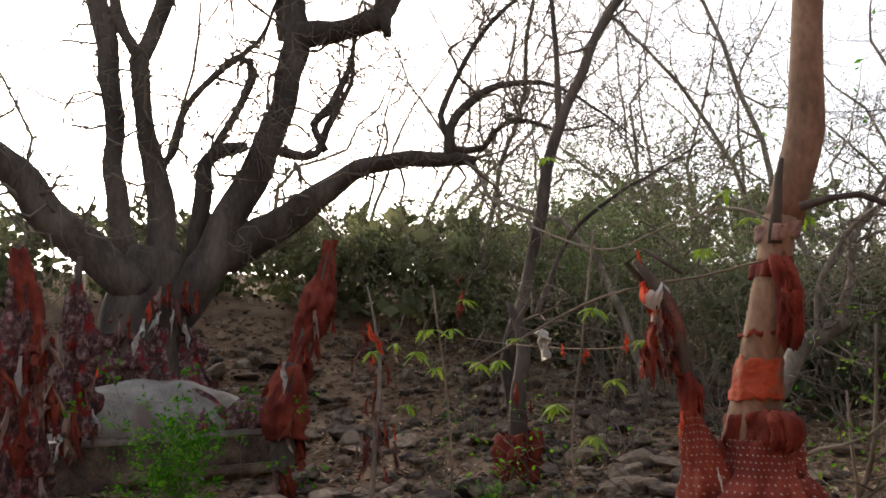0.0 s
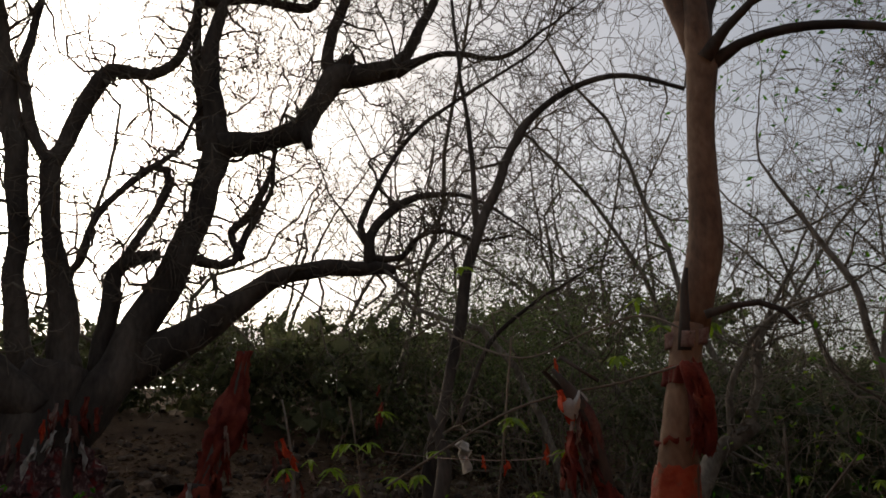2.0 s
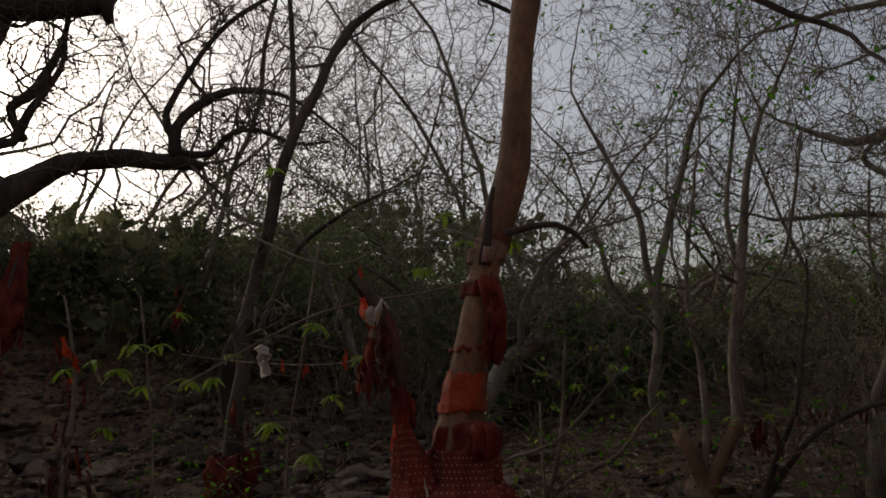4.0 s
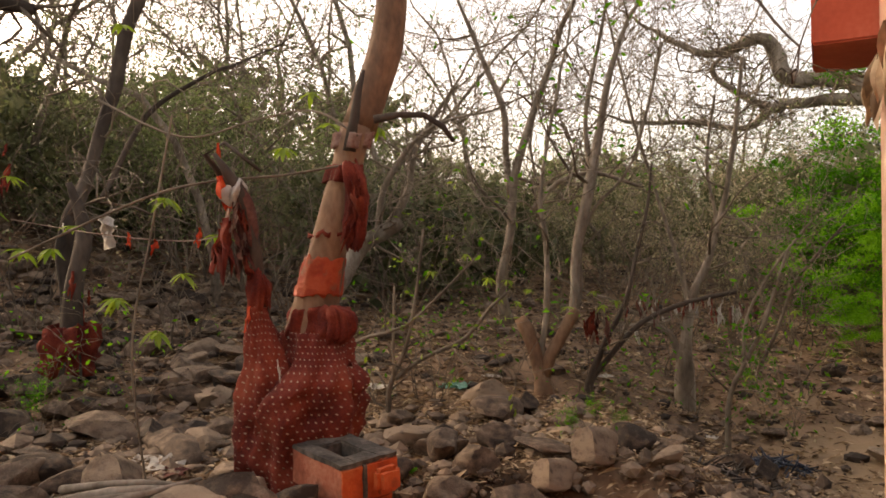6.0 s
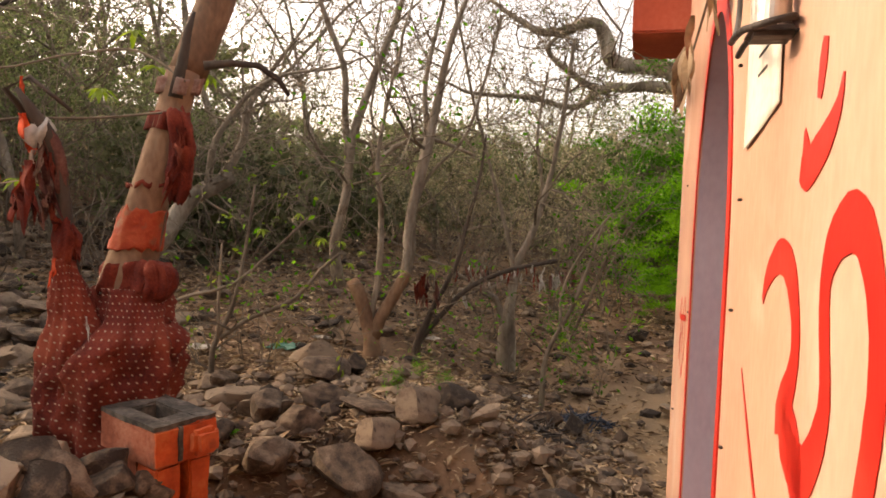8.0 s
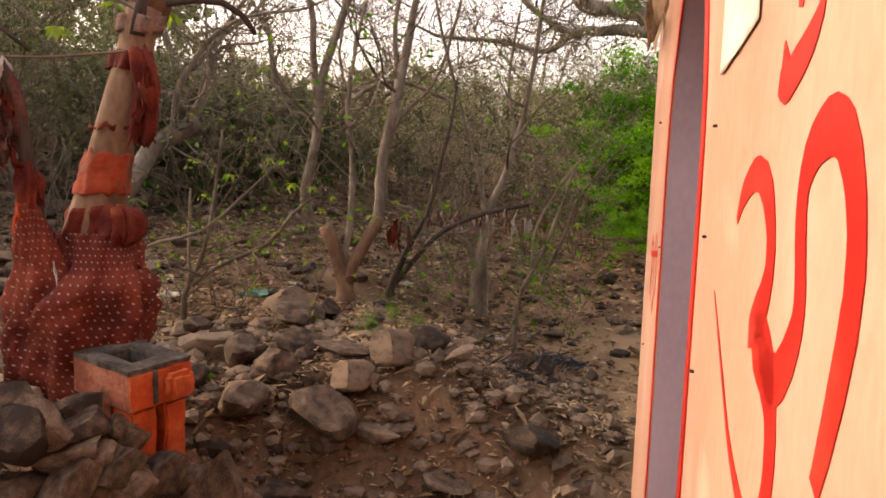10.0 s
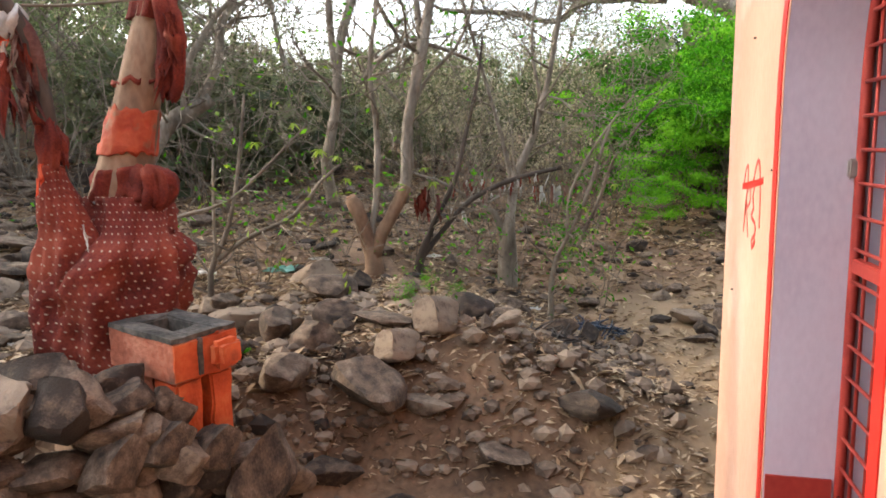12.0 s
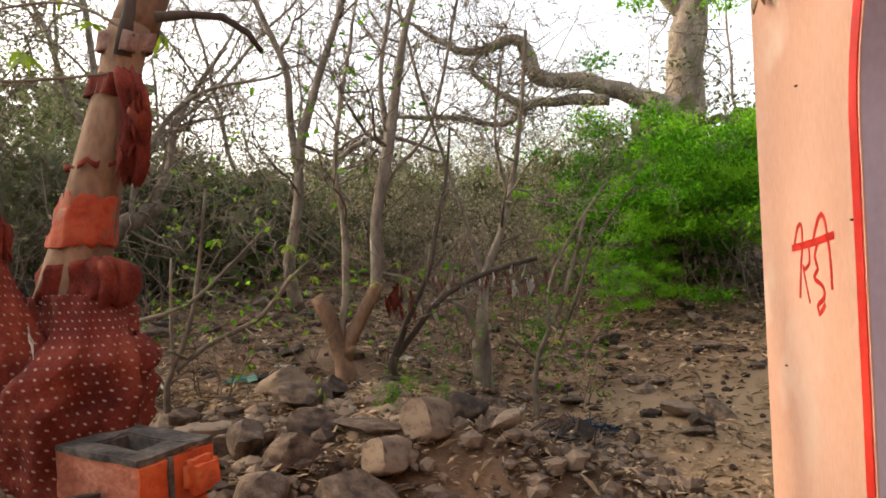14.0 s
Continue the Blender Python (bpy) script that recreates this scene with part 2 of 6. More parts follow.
def sprout(rng, start, way, length, radius, depth, verts, faces, tips, curl=0.5, lift=0.1, sides=4, kids=(2, 4), spread=0.9, least=0.0016):
    """A crooked twig with smaller ones on it."""
    k = max(3, min(7, int(length / 0.12)))
    p, w = np.array(start, float), unit(np.array(way, float))
    pts, rad = [p.copy()], [radius]
    for i in range(k):
        w = unit(w + rng.normal(0, curl * 0.35, 3) + (0, 0, lift * 0.3))
        p = p + w * length / k
        pts.append(p.copy())
        rad.append(max(radius * (1 - 0.75 * (i + 1) / k), least))
    tube(pts, rad, sides if radius > 0.006 else 3, verts, faces)
    if depth <= 0:
        tips.append((pts[-1], w))
        return
    for _ in range(rng.integers(kids[0], kids[1] + 1)):
        i = int(rng.integers(1, k + 1))
        w2 = unit(unit(pts[i] - pts[i - 1]) + rng.normal(0, spread * 0.6, 3))
        sprout(rng, pts[i], w2, length * rng.uniform(0.45, 0.75), max(rad[i] * 0.7, least), depth - 1, verts, faces, tips, curl, lift, sides, kids, spread, least)
    tips.append((pts[-1], w))


def leaf_quads(rng, spots, size, count, scatter, verts, faces, droop=0.2, narrow=0.45, squash=1.0):
    """Small pointed leaves round each spot, each of two triangles folded at the midrib."""
    for p, w in spots:
        for _ in range(count):
            c = np.array(p) + rng.normal(0, scatter, 3) * (1, 1, squash)
            d = unit(rng.normal(0, 1, 3) + np.array(w) * 0.6 - (0, 0, droop))
            s = unit(np.cross(d, rng.normal(0, 1, 3)))
            L = size * rng.uniform(0.6, 1.25)
            up = np.cross(d, s) * L * 0.1
            b = len(verts)
            verts.extend([tuple(c), tuple(c + d * L * 0.5 + s * L * narrow * 0.5 + up), tuple(c + d * L), tuple(c + d * L * 0.5 - s * L * narrow * 0.5 + up)])
            faces.append((b, b + 1, b + 2))
            faces.append((b, b + 2, b + 3))


def box(x0, y0, z0, x1, y1, z1, m=None, bevel=0.0):
    bm = bmesh.new()
    bmesh.ops.create_cube(bm, size=1, matrix=Matrix.Translation(((x0 + x1) / 2, (y0 + y1) / 2, (z0 + z1) / 2)) @ Matrix.Diagonal((x1 - x0, y1 - y0, z1 - z0, 1)))
    if bevel:
        bmesh.ops.bevel(bm, geom=bm.edges[:], offset=bevel, segments=2, affect="EDGES")
    if m is not None:
        bmesh.ops.transform(bm, matrix=m, verts=bm.verts)
    return bm


# ---- ground ----
def step(a, b, v):
    t = min(1.0, max(0.0, (v - a) / (b - a)))
    return t * t * (3 - 2 * t)


def height(x, y):
    """The lie of the land: a flat yard round the shrine, a stony bank, then a slow rise on all sides ahead."""
    r = math.hypot(x, y)
    ahead = step(-2.0, 0.8, y + 0.25 * abs(x))
    right = step(0.5, 1.9, x)
    z = step(2.35 + 0.5 * step(-0.45, 0.2, x), 3.5, r) * (0.55 - 0.42 * right)
    z += 0.075 * max(0.0, min(r, 40) - 4.2) + right * 0.07 * max(0.0, min(r, 14) - 6.0)
    z += 0.10 * max(0.0, min(-x * 0.7 + y * 0.4, 9.0) - 4.5) * step(0, 3, -x)
    z += 0.4 * max(0.0, min(-x * 0.7 + y * 0.4, 10.5) - 6.2) * step(0, 3, -x)
    bumps = 0.05 * noise.noise(Vector((x * 1.3, y * 1.3, 0.0))) + 0.1 * noise.noise(Vector((x * 0.35, y * 0.35, 4.0))) + 0.02 * noise.noise(Vector((x * 4, y * 4, 9)))
    return (z + bumps * step(2.3, 3.6, r)) * ahead - 0.03


def build_ground():
    rad = [0.0] + [0.25 * i for i in range(1, 80)] + [20 * 1.18 ** i for i in range(1, 22)]
    n = 180
    verts, faces = [(0, 0, height(0, 0))], []
    for r in rad[1:]:
        for k in range(n):
            a = 2 * math.pi * k / n
            x, y = r * math.cos(a), r * math.sin(a)
            verts.append((x, y, height(x, y)))
    for k in range(n):
        faces.append((0, 1 + k, 1 + (k + 1) % n))
    for i in range(len(rad) - 2):
        for k in range(n):
            a, b = 1 + i * n + k, 1 + i * n + (k + 1) % n
            faces.append((a, a + n, b + n, b))
    return tagged(part("ground", (verts, faces), SOIL), "dry brown stony soil rising gently into scrub", "ground", kind="structure")


ground = build_ground()


def build_yard():
    """Worn concrete apron with an uneven broken edge."""
    bm = bmesh.new()
    rng = np.random.default_rng(4)
    outer = [(-2.6, -3.5), (-2.4, 0.6), (-1.6, 1.5), (-0.9, 2.0), (-0.36, 2.4), (-0.2, 2.6), (0.05, 2.73), (0.33, 2.84), (0.56, 2.78), (0.65, 2.6), (0.85, 2.4), (1.0, 2.1), (0.95, 1.8), (0.3, 0.4), (-0.9, -2.2), (-1.4, -3.5)]
    line = smooth_line([(x, y, 0) for x, y in outer + outer[:1]], 0.09)[:-1]
    vs = [bm.verts.new((p[0] + rng.normal(0, 0.012), p[1] + rng.normal(0, 0.012), 0.0)) for p in line]
    f = bm.faces.new(vs)
    r = bmesh.ops.extrude_face_region(bm, geom=[f])
    for v in r["geom"]:
        if isinstance(v, bmesh.types.BMVert):
            v.co.z -= 0.08
    bmesh.ops.triangulate(bm, faces=bm.faces[:])
    bmesh.ops.recalc_face_normals(bm, faces=bm.faces[:])
    return tagged(part("pavement", bm, CONCRETE), "worn bare concrete apron with a broken edge", "pavement", kind="structure")


build_yard()

# ---- shrine building: the arched wall ----
# wall frame: s runs along the front face from the far jamb of the doorway, q outward from the face, z up
WALL = Matrix(((0.4123, -0.9110, 0, 0.887), (0.9110, 0.4123, 0, 1.638), (0, 0, 1, 0), (0, 0, 0, 1)))
S_FAR, S_NEAR, TALL, THICK = 0.674, -3.2, 2.75, 0.26
DOOR_NEAR, SILL, SPRING, RISE = -0.65, 0.525, 1.46, 0.46


def arch_outline(n=28, inset=0.0):
    """The opening's edge from the far foot over the crown to the near foot."""
    mid, half = DOOR_NEAR / 2, -DOOR_NEAR / 2 - inset
    pts = [(mid + half, SILL)] + [(mid + half, SILL + (SPRING - SILL) * i / 6) for i in range(1, 6)]
    for i in range(n + 1):
        a = math.pi * i / n
        pts.append((mid + half * math.cos(a), SPRING + (RISE - inset) * math.sin(a)))
    pts += [(mid - half, SPRING - (SPRING - SILL) * i / 6) for i in range(1, 7)]
    return pts


def build_wall():
    """Front wall with the arched opening cut through it."""
    verts, faces = [], []
    arch = arch_outline()
    m = len(arch)

    def outer_of(s, z):
        """Where the ring of quads round the arch meets the wall's outline."""
        mid, zc = DOOR_NEAR / 2, 1.2
        ds, dz = s - mid, z - zc
        k = 1e9
        if ds > 1e-6:
            k = min(k, (S_FAR - mid) / ds)
        if ds < -1e-6:
            k = min(k, (S_NEAR - mid) / ds)
        if dz > 1e-6:
            k = min(k, (TALL - zc) / dz)
        if dz < -1e-6:
            k = min(k, (0 - 0.1 - zc) / dz)
        return (mid + ds * k, zc + dz * k)

    for q in (0.0, -THICK):
        b = len(verts)
        for s, z in arch:
            verts.append((s, q, z))
        for s, z in arch:
            o = outer_of(s, z)
            verts.append((o[0], q, o[1]))
        corners = len(verts)
        verts.extend([(S_FAR, q, TALL), (S_NEAR, q, TALL), (S_NEAR, q, -0.1), (S_FAR, q, -0.1)])
        for i in range(m):
            j = (i + 1) % m
            quad = [b + i, b + j, b + m + j, b + m + i]
            o1, o2 = verts[b + m + i], verts[b + m + j]
            same = abs(o1[0] - o2[0]) < 1e-4 or abs(o1[2] - o2[2]) < 1e-4
            if same:
                faces.append(tuple(quad))
            else:
                c = (S_FAR if max(o1[0], o2[0]) > S_FAR - 1e-3 else S_NEAR, TALL if max(o1[2], o2[2]) > TALL - 1e-3 else -0.1)
                ci = corners + {(S_FAR, TALL): 0, (S_NEAR, TALL): 1, (S_NEAR, -0.1): 2, (S_FAR, -0.1): 3}[c]
                faces.append((b + i, b + j, b + m + j, ci, b + m + i))
    bm = bmesh.new()
    vs = [bm.verts.new(v) for v in verts]
    half = len(verts) // 2
    for f in faces:
        bm.faces.new([vs[i] for i in f])
    for i in range(m):                                   # the reveal
        j = (i + 1) % m
        bm.faces.new((vs[i], vs[half + i], vs[half + j], vs[j]))
    bmesh.ops.remove_doubles(bm, verts=bm.verts, dist=1e-4)
    edge = [e for e in bm.edges if len(e.link_faces) == 1]
    if edge:                                             # the outer rim
        bmesh.ops.bridge_loops(bm, edges=edge)
    bmesh.ops.recalc_face_normals(bm, faces=bm.faces[:])
    bmesh.ops.transform(bm, matrix=WALL, verts=bm.verts)
    return tagged(part("wall_front", bm, PEACH), "peach limewashed shrine wall with an arched doorway", "wall", kind="structure")


wall_front = build_wall()


def slab(name, s0, q0, z0, s1, q1, z1, mat, label, category, parent=None, bevel=0.006):
    ob = part(name, box(s0, q0, z0, s1, q1, z1, WALL, bevel), mat, parent)
    return tagged(ob, label, category, kind="structure" if parent is None else "")


slab("wall_far", S_FAR - 0.2, -2.9, -0.1, S_FAR - 0.002, -THICK - 0.002, TALL, PEACH, "peach limewashed side wall of the shrine", "wall")
slab("wall_near", S_NEAR, -2.9, -0.1, S_NEAR + 0.2, -THICK - 0.002, TALL, PEACH, "peach limewashed end wall of the shrine", "wall")
# dimness behind the grille is put into the dark red of back wall and floor
slab("wall_back", S_NEAR + 0.2, -2.9, -0.1, S_FAR - 0.2, -2.7, TALL, DARK_RED, "back wall inside the shrine, dark red for the interior shade", "wall")
slab("floor", S_NEAR + 0.2, -2.7, 0.35, S_FAR - 0.2, -THICK - 0.002, 0.5, DARK_RED, "cement floor inside the shrine, dark red for the interior shade", "floor")
slab("roof", S_NEAR - 0.1, -3.0, TALL + 0.002, S_FAR, 0.0, TALL + 0.14, RUST_RED, "rust-red painted flat roof slab of the shrine", "roof")
slab("eave_slab", S_FAR + 0.0, -2.9, 2.13, S_FAR + 0.42, 0.18, 2.48, RUST_RED, "rust-red painted overhanging eave slab", "trim")


def ribbon(points, mat, name, parent, thick=0.004, q=0.0):
    """A flat painted stroke, rows of (s, z, width), a little proud of the wall."""
    p = smooth_line([(s, z, w) for s, z, w in points], 0.012)
    d = np.gradient(p[:, :2], axis=0)
    d /= np.linalg.norm(d, axis=1)[:, None] + 1e-9
    nrm = np.stack([-d[:, 1], d[:, 0]], 1)
    verts, faces = [], []
    rng = np.random.default_rng(len(points))
    for i in range(len(p)):
        w = p[i, 2] / 2 * (1 + rng.normal(0, 0.03))
        for qq in (q + 0.0005, q + thick):
            for sgn in (1, -1):
                v = p[i, :2] + nrm[i] * w * sgn
                verts.append(tuple(WALL @ Vector((v[0], qq, v[1]))))
    for i in range(len(p) - 1):
        a, b = 4 * i, 4 * i + 4
        faces += [(a + 2, a + 3, b + 3, b + 2), (a, a + 2, b + 2, b), (a + 3, a + 1, b + 1, b + 3)]
    faces += [(0, 1, 3, 2), tuple(len(verts) - k for k in (4, 2, 1, 3))]
    return part(name, mesh_of(name, verts, faces, mat, smooth=False), mat, parent)


# red line round the opening, lilac reveal and the skirting
trim = thing("arch_trim", "hand-painted red border round the arched doorway", "trim", kind="structure", at=WALL @ Vector((0, 0, SILL)))


def under(ob, parent):
    """Parents ob without moving it."""
    ob.parent = parent
    ob.matrix_parent_inverse = Matrix.Translation(-Vector(parent.location))
    return ob


border = [(s + 0.012 * (1 if i < 12 else 0), z, 0.036) for i, (s, z) in enumerate(arch_outline(28, -0.012))]
under(ribbon(border, RED_PAINT, "border_line", None, 0.003), trim)


def build_lining():
    arch = arch_outline(40, 0.004)
    verts, faces = [], []
    for s, z in arch:
        for q in (-0.002, -0.256):
            verts.append(tuple(WALL @ Vector((s, q, z))))
    for i in range(len(arch) - 1):
        faces.append((2 * i, 2 * i + 1, 2 * i + 3, 2 * i + 2))
    under(part("reveal", (verts, faces), LILAC), trim)
    for nm, s0, s1 in (("skirting", -0.012, -0.006), ("skirting", DOOR_NEAR + 0.006, DOOR_NEAR + 0.012)):
        under(part(nm, box(s0, -0.14, SILL + 0.004, s1, -0.004, SILL + 0.1, WALL), DARK_RED), trim)


build_lining()
slab("door_sill", DOOR_NEAR - 0.03, -0.25, SILL - 0.05, 0.03, 0.03, SILL + 0.003, DARK_RED, "dark red painted door sill with a lip", "sill")


def build_gate():
    """Red grille gate in the arch: frame, uprights and bars."""
    g = thing("grille_gate", "red-painted iron grille gate standing shut in the arch", "gate", at=WALL @ Vector((DOOR_NEAR / 2, -0.14, SILL)))

    def rod(name, pts, r, sides=8):
        verts, faces = [], []
        tube([tuple(WALL @ Vector(p)) for p in pts], [r] * len(pts), sides, verts, faces)
        return under(part(name, (verts, faces), DARK_RED), g)

    def flat(name, s0, z0, s1, z1, q0=-0.166, q1=-0.144):
        return under(part(name, box(s0, q0, z0, s1, q1, z1, WALL, 0.003), DARK_RED), g)

    rod("gate_frame", [(s, -0.155, z) for s, z in arch_outline(28, 0.014)], 0.011)
    mid, half = DOOR_NEAR / 2, -DOOR_NEAR / 2 - 0.03

    def top(s):
        return SPRING + (RISE - 0.03) * math.sqrt(max(0.0, 1 - ((s - mid) / half) ** 2))

    for k in range(7):
        s = mid + half * (k - 3) / 3.5
        rod("upright", [(s, -0.158, SILL + 0.02), (s, -0.158, top(s))], 0.004)
    z = SILL + 0.07
    while z < SPRING + RISE - 0.05:
        h = half if z < SPRING else half * math.sqrt(max(0.0, 1 - ((z - SPRING) / (RISE - 0.03)) ** 2))
        rod("bar", [(mid - h, -0.15, z), (mid + h, -0.15, z)], 0.004)
        z += 0.068
    flat("rail", mid - half, 1.09, mid + half, 1.12)
    flat("stile", mid - 0.014, SILL + 0.01, mid + 0.014, top(mid))
    latch = under(part("latch", box(-0.02, -0.152, 1.285, -0.006, -0.13, 1.325, WALL, 0.004), ZINC), g)
    tagged(latch, "worn steel latch")
    return g


build_gate()


# ---- trees from limbs ----
def build_tree(name, limbs, label, bark, seed, twig=(0.6, 2, 9.0), at=(0, 0, 0), lumps=0.12, sides=12, curl=0.9, bare=(), leaf=None, thin=1.0, special=None, wander=1.0, grow=True, least=0.002):
    """A tree of authored limbs (rows of x, y, z, radius) with grown twigs: twig = length, depth, how many a metre."""
    rng = np.random.default_rng(seed)
    base = limbs[0][1][0]
    tree = thing(name, label, "tree", at=(base[0], base[1], base[2]))
    tv, tf, tips = [], [], []
    for li, (kind, rows) in enumerate(limbs):
        if li == 0 and base[2] > height(base[0], base[1]) - 0.05:      # roots run into the soil
            rows = [(base[0], base[1], height(base[0], base[1]) - 0.12, base[3] * 1.25)] + rows
        line = smooth_line(rows, 0.09)
        verts, faces = [], []
        wob = np.array([[noise.noise(Vector((seed, li, i * 0.23 + k * 31))) for k in range(3)] for i in range(len(line))])
        fade = np.minimum(1, np.minimum(np.arange(len(line)), np.arange(len(line))[::-1]) / 3.0)[:, None]
        pts = line[:, :3] + wander * wob * fade * np.minimum(line[:, 3:4] * 0.6, 0.05)
        rad = np.maximum(line[:, 3] * thin, 0.003)
        big = rad.max() > 0.05
        tube(pts, rad, sides if big else 8, verts, faces, lumps if big else lumps * 0.6, seed + li)
        tip = len(pts) - 1
        if grow and rad[-1] > 0.011 and kind == "limb":             # the limb goes on and thins out above
            w, p, r = unit(pts[-1] - pts[-3]), pts[-1].copy(), rad[-1]
            more, mrad = [], []
            for q in range(16):
                w = unit(w + rng.normal(0, 0.16, 3) + (0, 0, 0.05))
                p = p + w * 0.11 * (1 + r * 8)
                r *= 0.86
                more.append(p.copy())
                mrad.append(max(r, 0.003))
            verts, faces = [], []
            pts, rad = np.vstack([pts, more]), np.concatenate([rad, mrad])
            tube(pts, rad, sides if big else 8, verts, faces, lumps if big else lumps * 0.6, seed + li)
        mat = (special or {}).get("thin" if kind == "limb" and rad[0] < 0.056 else kind, bark)
        under(part(kind, (verts, faces), mat), tree)
        if kind in bare or twig[2] <= 0:
            continue
        length = np.linalg.norm(np.diff(pts, axis=0), axis=1).sum()
        for _ in range(int(length * twig[2])):
            i = int(rng.integers(max(1, len(pts) // 5), len(pts)))
            t = unit(pts[i] - pts[i - 1])
            side = unit(np.cross(t, rng.normal(0, 1, 3)))
            w = unit(side + t * rng.uniform(0, 0.8) + (0, 0, 0.2))
            L = twig[0] * rng.uniform(0.4, 1.3)
            sprout(rng, pts[i] + side * rad[i] * 0.7, w, L, max(least, min(rad[i] * 0.45, 0.004 + 0.01 * L)), twig[1], tv, tf, tips, curl, 0.1, least=least)
    if tv:
        tagged(under(part("crown", (tv, tf), TWIG), tree), kind="stuff")
    if leaf and tips:
        lv, lf = [], []
        leaf_quads(rng, tips[::leaf[3]], leaf[1], leaf[2], leaf[4], lv, lf)
        tagged(under(part("foliage", (lv, lf), leaf[0]), tree), kind="stuff")
    return tree


